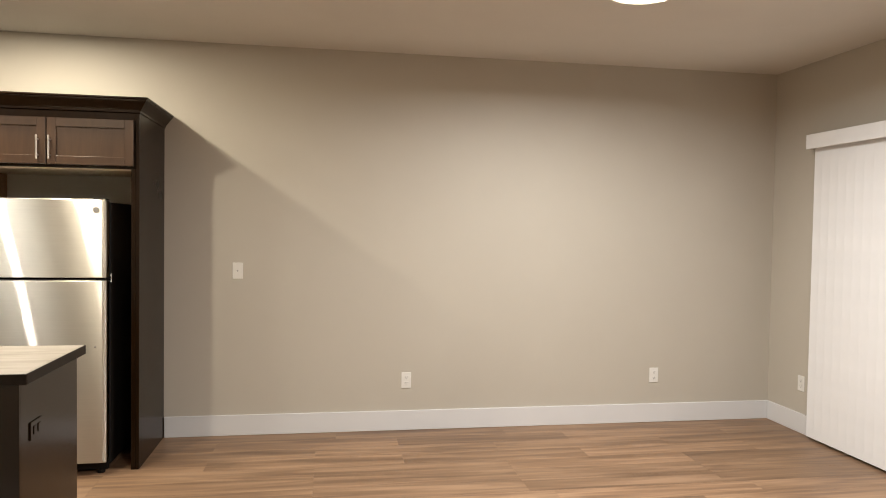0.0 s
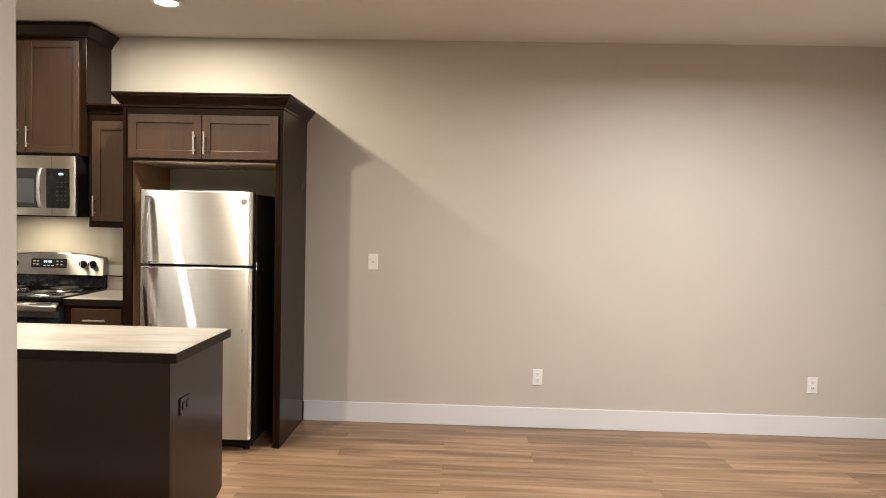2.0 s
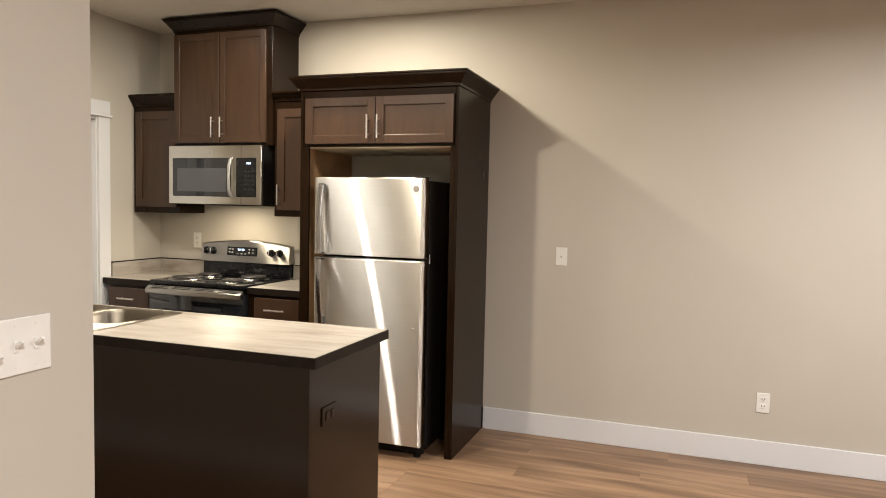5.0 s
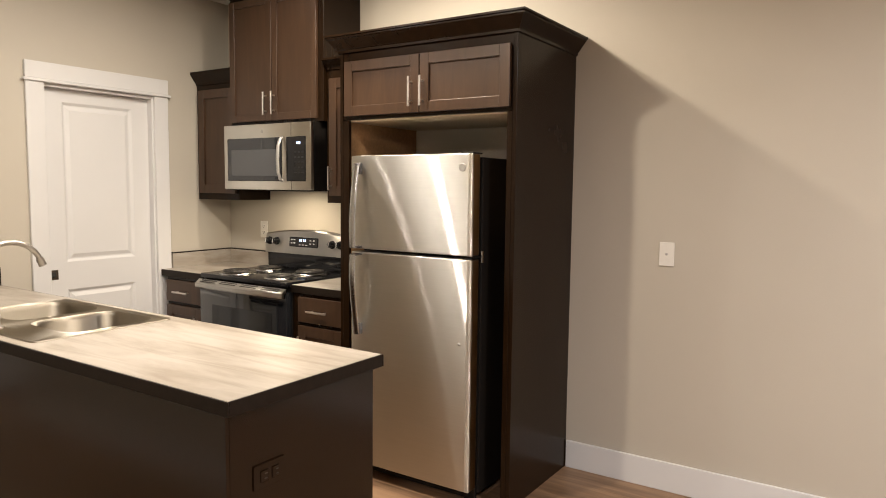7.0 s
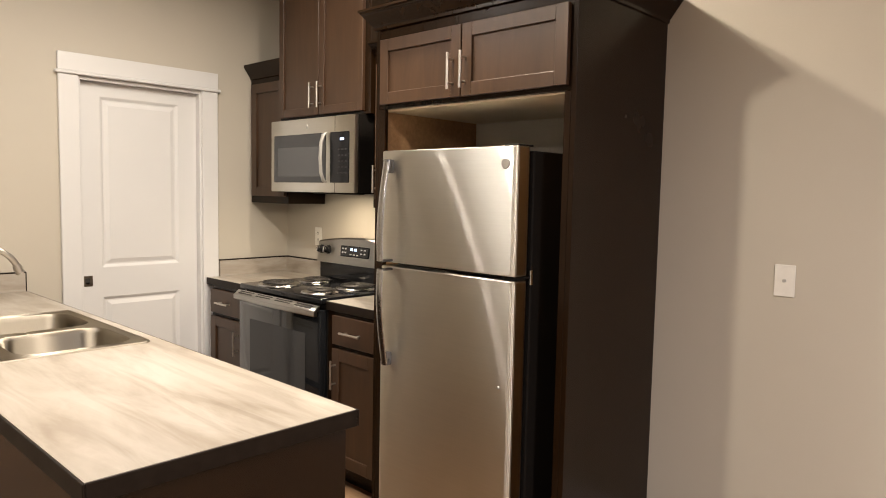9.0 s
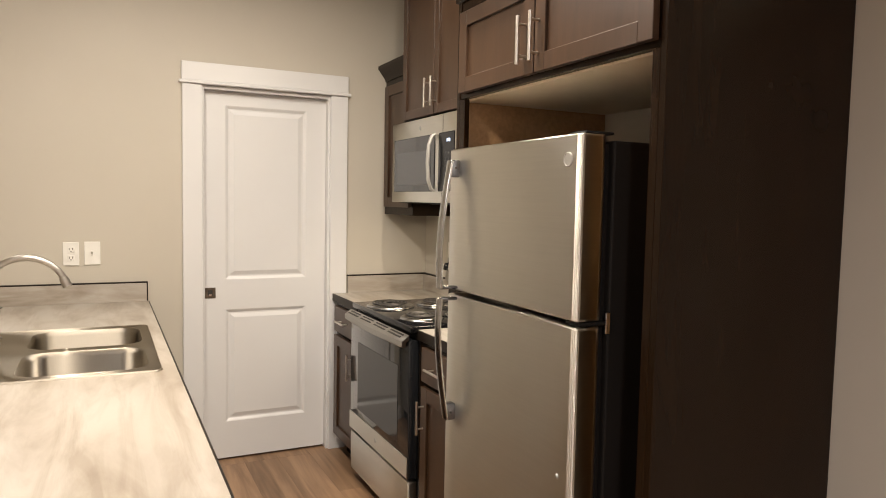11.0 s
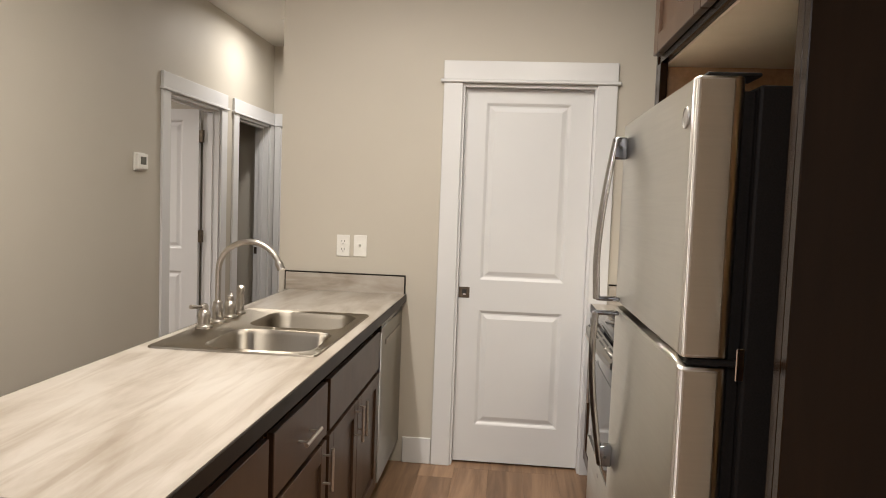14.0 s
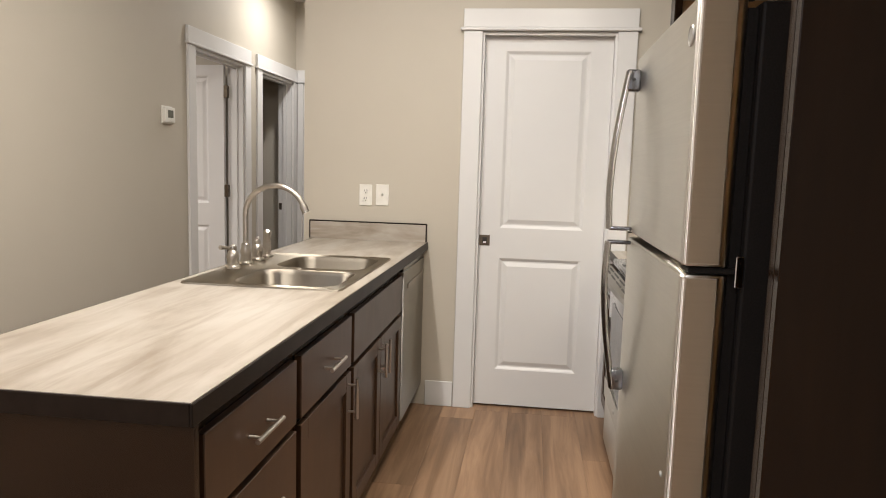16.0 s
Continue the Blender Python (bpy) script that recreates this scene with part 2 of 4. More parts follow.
OVEN_SCREEN = material("dark_oven_screen", (0.02, 0.02, 0.022), 0.08, build=speckled((0.014, 0.015, 0.017), (0.019, 0.020, 0.022), 500))
COIL = material("burner_coil", (0.03, 0.028, 0.027), 0.45, 0.5, build=speckled((0.022, 0.02, 0.02), (0.05, 0.045, 0.04), 80))
PLASTIC = material("white_plastic", (0.74, 0.72, 0.67), 0.35, build=speckled((0.72, 0.70, 0.65), (0.76, 0.74, 0.69), 30))
SLOT = material("dark_slot", (0.03, 0.028, 0.025), 0.6, build=speckled((0.02, 0.02, 0.018), (0.04, 0.035, 0.03)))
VINYL = material("white_vinyl_slat", (0.80, 0.79, 0.77), 0.42, build=speckled((0.80, 0.80, 0.80), (0.84, 0.84, 0.84), 6))
BRONZE = material("aged_bronze", (0.16, 0.13, 0.10), 0.38, 1.0, build=speckled((0.13, 0.105, 0.08), (0.20, 0.165, 0.125)))
GREY_LCD = material("grey_lcd", (0.12, 0.12, 0.10), 0.25, build=speckled((0.11, 0.11, 0.09), (0.14, 0.14, 0.12)))
BADGE = material("grey_badge", (0.42, 0.41, 0.39), 0.42, 0.4, build=speckled((0.36, 0.35, 0.33), (0.43, 0.42, 0.40)))
LENS = material("lit_lens", (0.9, 0.9, 0.9), 0.4, Emission_Color=(1.0, 0.86, 0.66, 1), Emission_Strength=14.0)
CLOCK = material("lit_clock_digits", (0.1, 0.1, 0.1), 0.4, Emission_Color=(0.62, 0.78, 1.0, 1), Emission_Strength=2.2)
KEY_DARK = material("dark_key_print", (0.016, 0.016, 0.018), 0.3, build=speckled((0.014, 0.014, 0.015), (0.018, 0.018, 0.020)))
KEY_PRINT = material("grey_key_print", (0.28, 0.28, 0.28), 0.4, build=speckled((0.25, 0.25, 0.25), (0.31, 0.31, 0.31)))

# ---- mesh helpers ----
ROOT = {}


def thing(name, loc, label, category, group="", kind=""):
    ob = new(name)
    ob.empty_display_size = 0.05
    ob.location = loc
    ROOT[ob] = Vector(loc)
    return tagged(ob, label, category, group, kind)


def finish(bm, mat, name, smooth=None):
    bmesh.ops.remove_doubles(bm, verts=bm.verts, dist=1e-5)
    bmesh.ops.recalc_face_normals(bm, faces=bm.faces)
    me = bpy.data.meshes.new(name)
    if smooth is not None:
        lim = radians(smooth)
        for f in bm.faces:
            f.smooth = True
        for e in bm.edges:
            if len(e.link_faces) != 2 or e.calc_face_angle(4.0) > lim:
                e.smooth = False
    bm.to_mesh(me)
    bm.free()
    me.materials.append(mat)
    return me


def part(name, bm, mat, parent=None, label="", smooth=None, m=None):
    """One mesh object; its vertices are given in the world, or in the frame m, and stored from its thing's base."""
    if m is not None:
        bm.transform(m)
    root = ROOT.get(parent)
    if root is not None:
        bm.transform(Matrix.Translation(-root))
    ob = new(name, finish(bm, mat, name, smooth))
    if parent is not None:
        ob.parent = parent
        ROOT[ob] = root
    if label:
        ob["label"] = label
    return ob


def solid(name, bm, mat, label, category, kind="", smooth=None, group=""):
    """A thing of one mesh, with its origin at its middle on the ground side."""
    lo = Vector([min(v.co[i] for v in bm.verts) for i in range(3)])
    hi = Vector([max(v.co[i] for v in bm.verts) for i in range(3)])
    base = Vector(((lo.x + hi.x) / 2, (lo.y + hi.y) / 2, lo.z))
    bm.transform(Matrix.Translation(-base))
    ob = new(name, finish(bm, mat, name, smooth))
    ob.location = base
    ROOT[ob] = base
    return tagged(ob, label, category, group, kind)


def box(x0, x1, y0, y1, z0, z1, bev=0.0, bm=None, seg=1):
    bm = bm or bmesh.new()
    made = bmesh.ops.create_cube(bm, size=1.0)["verts"]
    for v in made:
        v.co = Vector(((x0 + x1) / 2 + v.co.x * (x1 - x0), (y0 + y1) / 2 + v.co.y * (y1 - y0), (z0 + z1) / 2 + v.co.z * (z1 - z0)))
    if bev > 0:
        edges = list({e for v in made for e in v.link_edges})
        bmesh.ops.bevel(bm, geom=edges, offset=bev, segments=seg, affect="EDGES", profile=0.5)
    return bm


def lathe(profile, at, steps=20, bm=None, axis="z"):
    """Turn (radius, height) pairs round an upright line through at (or one along -y or x)."""
    bm = bm or bmesh.new()
    turn = {"z": Matrix.Identity(4), "-y": pose(0, 0, 0, 90), "y": pose(0, 0, 0, -90), "x": pose(0, 0, 0, 0, 90)}[axis]
    m = Matrix.Translation(at) @ turn
    rings = []
    for r, h in profile:
        if r < 1e-6:
            rings.append([bm.verts.new(m @ Vector((0, 0, h)))])
        else:
            rings.append([bm.verts.new(m @ Vector((r * math.cos(2 * math.pi * i / steps), r * math.sin(2 * math.pi * i / steps), h))) for i in range(steps)])
    for a, b in zip(rings, rings[1:]):
        for i in range(steps):
            j = (i + 1) % steps
            if len(a) == 1 and len(b) == 1:
                continue
            if len(a) == 1:
                bm.faces.new((a[0], b[i], b[j]))
            elif len(b) == 1:
                bm.faces.new((a[i], a[j], b[0]))
            else:
                bm.faces.new((a[i], a[j], b[j], b[i]))
    return bm


def tube(points, radius, sides=10, bm=None, flat=1.0):
    """A round (or flattened) bar along points; radius may be one number or one for each point."""
    bm = bm or bmesh.new()
    pts = [Vector(p) for p in points]
    rad = radius if isinstance(radius, (list, tuple)) else [radius] * len(pts)
    rings, up = [], None
    for i, p in enumerate(pts):
        d = (pts[min(i + 1, len(pts) - 1)] - pts[max(i - 1, 0)]).normalized()
        if up is None:
            up = d.orthogonal().normalized() if abs(d.x) > 0.9 else (Vector((1, 0, 0)) - d * d.x).normalized()
        up = (up - d * up.dot(d)).normalized()
        side = d.cross(up)
        rings.append([bm.verts.new(p + (up * math.cos(2 * math.pi * k / sides) + side * flat * math.sin(2 * math.pi * k / sides)) * rad[i]) for k in range(sides)])
    for a, b in zip(rings, rings[1:]):
        for k in range(sides):
            bm.faces.new((a[k], a[(k + 1) % sides], b[(k + 1) % sides], b[k]))
    bm.faces.new(rings[0])
    bm.faces.new(rings[-1])
    return bm


def rounded(x0, x1, y0, y1, r, n=5):
    pts = []
    for cx, cy, a in ((x1 - r, y1 - r, 0), (x0 + r, y1 - r, 90), (x0 + r, y0 + r, 180), (x1 - r, y0 + r, 270)):
        for i in range(n + 1):
            t = radians(a + 90 * i / n)
            pts.append((cx + r * math.cos(t), cy + r * math.sin(t)))
    return pts


def nested(bm, rects):
    """Quad rings between rectangles (x0, x1, z0, z1, y) and a face on the last."""
    loops = []
    for x0, x1, z0, z1, y in rects:
        loops.append([bm.verts.new(c) for c in ((x0, y, z0), (x1, y, z0), (x1, y, z1), (x0, y, z1))])
    for a, b in zip(loops, loops[1:]):
        for i in range(4):
            bm.faces.new((a[i], a[(i + 1) % 4], b[(i + 1) % 4], b[i]))
    bm.faces.new(loops[-1])
    return loops[0]


# ---- setting ----
def wall(name, boxes, label, mat=None):
    bm = bmesh.new()
    for b in boxes:
        box(*b, bm=bm)
    lo = Vector([min(v.co[i] for v in bm.verts) for i in range(3)])
    bm.transform(Matrix.Translation(-lo))
    me = bpy.data.meshes.new(name)
    bmesh.ops.recalc_face_normals(bm, faces=bm.faces)
    bm.to_mesh(me)
    bm.free()
    me.materials.append(mat or WALL)
    ob = new(name, me)
    ob.location = lo
    return tagged(ob, label, "wall", kind="structure")


N, W, E, S = 5.69, -3.285, 3.98, -1.6          # inner faces of the room
HS, HN, HW = 2.530, 3.428, -5.70               # hall: south face, north face, end
LW = -0.656                                    # living room's west face
T = 0.12
DOOR_Y0, DOOR_Y1, DOOR_H = 4.387, 5.087, 2.034
D1 = (-4.566, -3.790)                          # hall doorways
D2 = (-5.604, -4.880)

wall("wall_north", [(W - 1.6, E + T, N, N + T, 0, CEIL)], "long greige painted plaster wall")
wall("wall_west", [(W - T, W, HN, DOOR_Y0, 0, CEIL), (W - T, W, DOOR_Y1, N, 0, CEIL), (W - T, W, DOOR_Y0, DOOR_Y1, DOOR_H, CEIL)],
     "greige painted wall with a white pocket door")
wall("wall_east", [(E, E + T, S, N, 0, CEIL)], "greige painted wall behind vertical blinds")
wall("wall_south", [(LW - T, E + T, S - T, S, 0, CEIL)], "plain greige painted wall")
wall("wall_living_west", [(LW - T, LW, S, HS - T, 0, CEIL)], "greige painted wall with a light switch")
wall("wall_hall_south", [(D1[1], LW, HS - T, HS, 0, CEIL), (D2[1], D1[0], HS - T, HS, 0, CEIL), (HW, D2[0], HS - T, HS, 0, CEIL),
                         (D1[0], D1[1], HS - T, HS, DOOR_H, CEIL), (D2[0], D2[1], HS - T, HS, DOOR_H, CEIL)],
     "greige painted hall wall with two doorways")
wall("wall_hall_north", [(HW, W - T, HN, HN + T, 0, CEIL)], "greige painted hall wall")
ED = (2.60, 3.34)                              # door at the end of the hall
wall("wall_hall_end", [(HW - T, HW, HS - T, ED[0], 0, CEIL), (HW - T, HW, ED[1], HN + T, 0, CEIL), (HW - T, HW, ED[0], ED[1], DOOR_H, CEIL), (HW - 0.5, HW - 0.4, ED[0] - 0.3, ED[1] + 0.3, 0, CEIL)],
     "greige painted end wall of the hall")
wall("wall_back_rooms", [(HW - T, LW - T, S - T, S, 0, CEIL), (HW - T, HW, S, HS - T, 0, CEIL), (-4.79, -4.69, S, HS - T, 0, CEIL)],
     "plain greige walls of the dark rooms off the hall")
wall("wall_pantry", [(W - 1.6, W - 1.5, HN + T, N, 0, CEIL)], "plain greige wall of the closet behind the pocket door")
ceil = wall("ceiling", [(HW - 0.6, E + T, S - T, N + T, CEIL, CEIL + 0.1)], "flat off-white painted ceiling", CEILING)
ceil["category"] = "ceiling"
floor = wall("floor", [(HW - 0.6, E + T, S - T, N + T, -0.10, -0.006)], "brown wood-look vinyl plank floor", SUBFLOOR)
floor["category"] = "floor"


def board(name, boxes, label, category="trim", mat=TRIM, bev=0.0025):
    bm = bmesh.new()
    for b in boxes:
        box(*b, bev=bev, bm=bm)
    return solid(name, bm, mat, label, category, "structure")


BB, BT = 0.145, 0.014
board("baseboard_north", [(-0.628, E, N - BT, N, 0, BB)], "tall white painted baseboard along the wall", "baseboard")
board("baseboard_east", [(E - BT, E, S, N - BT, 0, BB)], "tall white painted baseboard along the wall", "baseboard")
board("baseboard_living_west", [(LW, LW + BT, S, HS + BT, 0, BB)], "tall white painted baseboard along the wall", "baseboard")
board("baseboard_hall_south", [(-3.686, LW, HS, HS + BT, 0, BB)], "tall white painted baseboard along the wall", "baseboard")
board("baseboard_west", [(W, W + BT, 4.135, 4.288, 0, BB - 0.005)], "short white painted baseboard beside the door", "baseboard")
board("baseboard_south", [(LW + BT, E - BT, S, S + BT, 0, BB)], "tall white painted baseboard along the wall", "baseboard")


def door_casing(name, m, w, h, label, cw=0.092, jamb=T, stop=False):
    """Flat side boards, a thin bead and a wide head board, with the jamb lining; the opening is w wide from x 0, front at y 0 facing -y."""
    t = thing(name, m.translation, label, "door frame", kind="structure")
    for x0, x1 in ((-cw - 0.002, 0.005), (w - 0.005, w + cw + 0.002)):
        part("side_casing", box(x0, x1, -0.018, -0.0005, 0.0, h, 0.0025), TRIM, t, m=m)
    part("head_casing", box(-cw - 0.004, w + cw + 0.004, -0.020, 0, h + 0.018, h + 0.112, 0.0025), TRIM, t, m=m)
    part("head_bead", box(-cw - 0.018, w + cw + 0.018, -0.030, 0, h + 0.0005, h + 0.0175, 0.004), TRIM, t, m=m)
    part("jamb", box(-0.0005, 0.016, 0.0005, jamb, 0, h - 0.001), TRIM, t, m=m)
    part("jamb", box(w - 0.016, w + 0.0005, 0.0005, jamb, 0, h - 0.001), TRIM, t, m=m)
    part("head_jamb", box(0.0165, w - 0.0165, 0.0005, jamb, h - 0.018, h - 0.001), TRIM, t, m=m)
    if stop:
        part("door_stop", box(0.0165, 0.028, 0.044, 0.079, 0, h - 0.031, 0.0015), TRIM, t, m=m)
        part("door_stop", box(w - 0.028, w - 0.0165, 0.044, 0.079, 0, h - 0.031, 0.0015), TRIM, t, m=m)
        part("door_stop", box(0.0165, w - 0.0165, 0.044, 0.079, h - 0.0305, h - 0.0185, 0.0015), TRIM, t, m=m)
    return t


def panel_slab(w, h, z0=0.012, th=0.035, panels=()):
    """A moulded door leaf: front at y 0 facing -y, with sunk mouldings round raised fields, alike on the back."""
    bm = bmesh.new()
    zs = sorted({z0, h} | {z for p in panels for z in p[2:]})
    px0, px1 = panels[0][0], panels[0][1]
    for y, s in ((0.0, 1), (th, -1)):
        for za, zb in zip(zs, zs[1:]):
            inside = any(abs(za - p[2]) < 1e-6 for p in panels)
            for xa, xb in ((0, px0), (px0, px1), (px1, w)):
                if inside and xa == px0:
                    nested(bm, [(xa, xb, za, zb, y), (xa + 0.006, xb - 0.006, za + 0.006, zb - 0.006, y + s * 0.003), (xa + 0.016, xb - 0.016, za + 0.016, zb - 0.016, y + s * 0.010),
                                (xa + 0.024, xb - 0.024, za + 0.024, zb - 0.024, y + s * 0.010), (xa + 0.046, xb - 0.046, za + 0.046, zb - 0.046, y + s * 0.002)])
                else:
                    bm.faces.new([bm.verts.new(c) for c in ((xa, y, za), (xb, y, za), (xb, y, zb), (xa, y, zb))])
    for xa in (0, w):
        bm.faces.new([bm.verts.new(c) for c in ((xa, 0, z0), (xa, th, z0), (xa, th, h), (xa, 0, h))])
    for z in (z0, h):
        bm.faces.new([bm.verts.new(c) for c in ((0, 0, z), (w, 0, z), (w, th, z), (0, th, z))])
    return bm


def leaf_panels(w, margin=0.118):
    return ((margin, w - margin, 0.215, 0.840), (margin, w - margin, 1.005, 1.942))


FACE_E = Matrix.Rotation(radians(90), 4, "Z")    # front faces +x
FACE_N = Matrix.Rotation(radians(180), 4, "Z")   # front faces +y

# pocket door in the west wall
mdoor = Matrix.Translation((W, DOOR_Y0, 0)) @ FACE_E
door_casing("door_frame_1", mdoor, DOOR_Y1 - DOOR_Y0, DOOR_H, "white painted flat door casing with a wide head board")
pocket = thing("door_1", (W - 0.045, (DOOR_Y0 + DOOR_Y1) / 2, 0.012), "closed white two-panel pocket door in a white frame", "door", kind="structure")
mslab = Matrix.Translation((W - 0.045, DOOR_Y0 + 0.017, 0)) @ FACE_E
wd = DOOR_Y1 - DOOR_Y0 - 0.034
part("leaf", panel_slab(wd, 2.015, panels=leaf_panels(wd, 0.112)), TRIM, pocket, m=mslab)
latch = part("pocket_pull", box(0.002, 0.060, -0.003, 0.004, 0.905, 0.963, 0.001), BRONZE, pocket, "square dark bronze pocket pull", m=mslab)
part("pull_recess", box(0.020, 0.044, -0.0045, -0.0030, 0.918, 0.950), SLOT, latch, m=mslab)
part("pull_tab", box(0.024, 0.040, -0.0062, -0.0045, 0.919, 0.928), CHROME, latch, m=mslab)

# hall doorways
door_casing("door_frame_2", Matrix.Translation((D1[1], HS, 0)) @ FACE_N, D1[1] - D1[0], DOOR_H, "white painted flat casing round a hall doorway", stop=True)
door_casing("door_frame_3", Matrix.Translation((D2[1], HS, 0)) @ FACE_N, D2[1] - D2[0], DOOR_H, "white painted flat casing round a dark doorway", stop=True)
open_door = thing("door_2", (D1[0] + 0.02, HS - T - 0.01, 0.012), "white two-panel door standing open into a dark room", "door", kind="structure")
mopen = Matrix.Translation((D1[0] + 0.055, HS - T - 0.015 - 0.745, 0)) @ FACE_E
part("leaf", panel_slab(0.745, 2.02, panels=leaf_panels(0.745)), TRIM, open_door, m=mopen)
for hz in (0.25, 1.10, 1.83):
    part("hinge", box(D1[0] + 0.0175, D1[0] + 0.052, HS - T - 0.022, HS - T + 0.012, hz - 0.045, hz + 0.045, 0.002), BRONZE, open_door, "dark bronze butt hinge")
door_casing("door_frame_4", Matrix.Translation((HW, ED[0], 0)) @ FACE_E, ED[1] - ED[0], DOOR_H, "white painted flat casing at the hall's end", cw=0.045)
end_door = thing("door_3", (HW - 0.05, (ED[0] + ED[1]) / 2, 0.012), "closed white panel door at the end of the hall", "door", kind="structure")
part("leaf", panel_slab(ED[1] - ED[0] - 0.036, 2.012, panels=leaf_panels(ED[1] - ED[0] - 0.036)), TRIM, end_door, m=Matrix.Translation((HW - 0.05, ED[0] + 0.018, 0)) @ FACE_E)
strike = board("strike_plate", [(D2[0] + 0.0165, D2[0] + 0.0185, HS - 0.114, HS - 0.088, 0.90, 0.96)], "dark bronze strike plate on a white door jamb", "strike plate", BRONZE, 0.0004)


# ---- lights as things ----
def recessed_light(x, y):
    t = thing("recessed_light", (x, y, CEIL), "lit round recessed ceiling light with a white trim", "ceiling light", "recessed ceiling lights")
    part("trim_ring", lathe([(0.066, -0.001), (0.070, -0.008), (0.088, -0.008), (0.092, -0.001)], (x, y, CEIL), 32), PLASTIC, t, "white trim ring", 40)
    part("lens", lathe([(0.0, -0.005), (0.045, -0.005), (0.066, -0.003)], (x, y, CEIL), 32), LENS, t, "glowing warm lens", 40)
    return t


for lx, ly in KITCHEN_LIGHTS + HALL_LIGHTS:
    recessed_light(lx, ly)
# Only the first fixture is real; the other two house the added lights.
for lx, ly in LIVING_AND_FILL_LIGHTS + UNSEEN_BEDROOM_LIGHTS:
    t = thing("flush_or_fill_light", (lx, ly, CEIL), "lit round flush-mounted ceiling light with a white rim, one real, others added", "ceiling light", "flush ceiling lights")
    part("canopy", lathe([(0.0, -0.001), (0.170, -0.001), (0.180, -0.01), (0.184, -0.065), (0.178, -0.075), (0.172, -0.072)], (lx, ly, CEIL), 40), PLASTIC, t, "white rim", 40)
    part("diffuser", lathe([(0.172, -0.070), (0.12, -0.076), (0.0, -0.080)], (lx, ly, CEIL), 40), LENS, t, "glowing round diffuser", 40)


# ---- wall plates ----
def wall_plate(name, m, kind, label, gangs=1):
    """A plate centred on the frame m's origin, front facing -y."""
    w = 0.071 if gangs == 1 else 0.071 + 0.046 * (gangs - 1)
    t = thing(name, m.translation, label, "outlet" if "outlet" in name else "light switch")
    plate = part("plate", box(-w / 2, w / 2, -0.006, -0.0005, -0.0575, 0.0575, 0.0025, seg=2), PLASTIC, t, m=m)
    for g in range(gangs):
        cx = (g - (gangs - 1) / 2) * 0.046
        if kind == "outlet":
            for cz in (-0.021, 0.021):
                r = part("receptacle", box(cx - 0.017, cx + 0.017, -0.0085, -0.006, cz - 0.014, cz + 0.014, 0.002), PLASTIC, t, m=m)
                for sx in (-0.007, 0.007):
                    part("slot", box(cx + sx - 0.0014, cx + sx + 0.0014, -0.0090, -0.0085, cz - 0.002, cz + 0.008), SLOT, r, m=m)
                part("ground_hole", lathe([(0.0, 0.0), (0.0028, 0.0), (0.0028, -0.0005), (0, -0.0005)], (cx, -0.0086, cz - 0.008), 8, axis="y"), SLOT, r, m=m)
        elif kind == "switch":
            bm = box(cx - 0.005, cx + 0.005, -0.0085, -0.006, -0.012, 0.012, 0.001)
            part("collar", bm, PLASTIC, t, m=m)
            tip = -1 if gangs == 3 and g == 0 else 1         # one of the three is switched off
            part("toggle", tube([(cx, -0.006, 0.0), (cx, -0.016, tip * 0.006), (cx, -0.026, tip * 0.013)], [0.0048, 0.0052, 0.0044], 8), PLASTIC, t, m=m)
        elif kind == "jack":
            part("jack", lathe([(0.0, 0.0), (0.006, 0.0), (0.006, -0.006), (0.0, -0.006)], (cx, -0.006, 0.0), 12, axis="y"), BADGE, t, m=m)
        for cz in (-0.042, 0.042) if kind != "outlet" else (0.0,):
            part("screw", lathe([(0, -0.0006), (0.0028, -0.0006), (0.003, 0)], (cx, -0.0061, cz), 8, axis="y"), PLASTIC, t, m=m)
    return t


wall_plate("wall_switch", Matrix.Translation((-0.142, N, 1.164)), "jack", "white cable plate on the greige wall beside the fridge cabinet")
wall_plate("wall_outlet", Matrix.Translation((1.056, N, 0.366)), "outlet", "white duplex outlet low on the greige wall")
wall_plate("wall_outlet", Matrix.Translation((2.994, N, 0.366)), "outlet", "white duplex outlet low on the greige wall")
wall_plate("wall_outlet", Matrix.Translation((E, 5.295, 0.368)) @ Matrix.Rotation(radians(-90), 4, "Z"), "outlet", "white duplex outlet low beside the blinds")
wall_plate("wall_outlet", Matrix.Translation((W, 3.779, 1.160)) @ FACE_E, "outlet", "white duplex outlet above the counter backsplash")
wall_plate("wall_switch", Matrix.Translation((W, 3.872, 1.162)) @ FACE_E, "switch", "white toggle switch above the counter backsplash")
wall_plate("wall_outlet", Matrix.Translation((-2.93, N, 1.165)), "outlet", "white outlet on the wall behind the range")
wall_plate("wall_switch", Matrix.Translation((LW, 2.334, 1.170)) @ FACE_E, "switch", "white three-gang toggle switch on a greige wall", 3)

thermo = thing("thermostat", (-3.450, HS, 1.578), "small white wall thermostat with a grey display", "thermostat")
mt = Matrix.Translation((-3.450, HS, 1.580)) @ FACE_N
part("back_plate", box(-0.058, 0.058, -0.010, -0.0005, -0.052, 0.052, 0.003), PLASTIC, thermo, m=mt)
part("housing", box(-0.055, 0.055, -0.030, -0.010, -0.045, 0.045, 0.006, seg=3), PLASTIC, thermo, m=mt)
part("display", box(-0.030, 0.030, -0.0315, -0.030, -0.016, 0.028, 0.0005), GREY_LCD, thermo, "grey lcd display", m=mt)
part("button", box(-0.010, 0.010, -0.033, -0.030, -0.037, -0.027, 0.001), PLASTIC, thermo, m=mt)


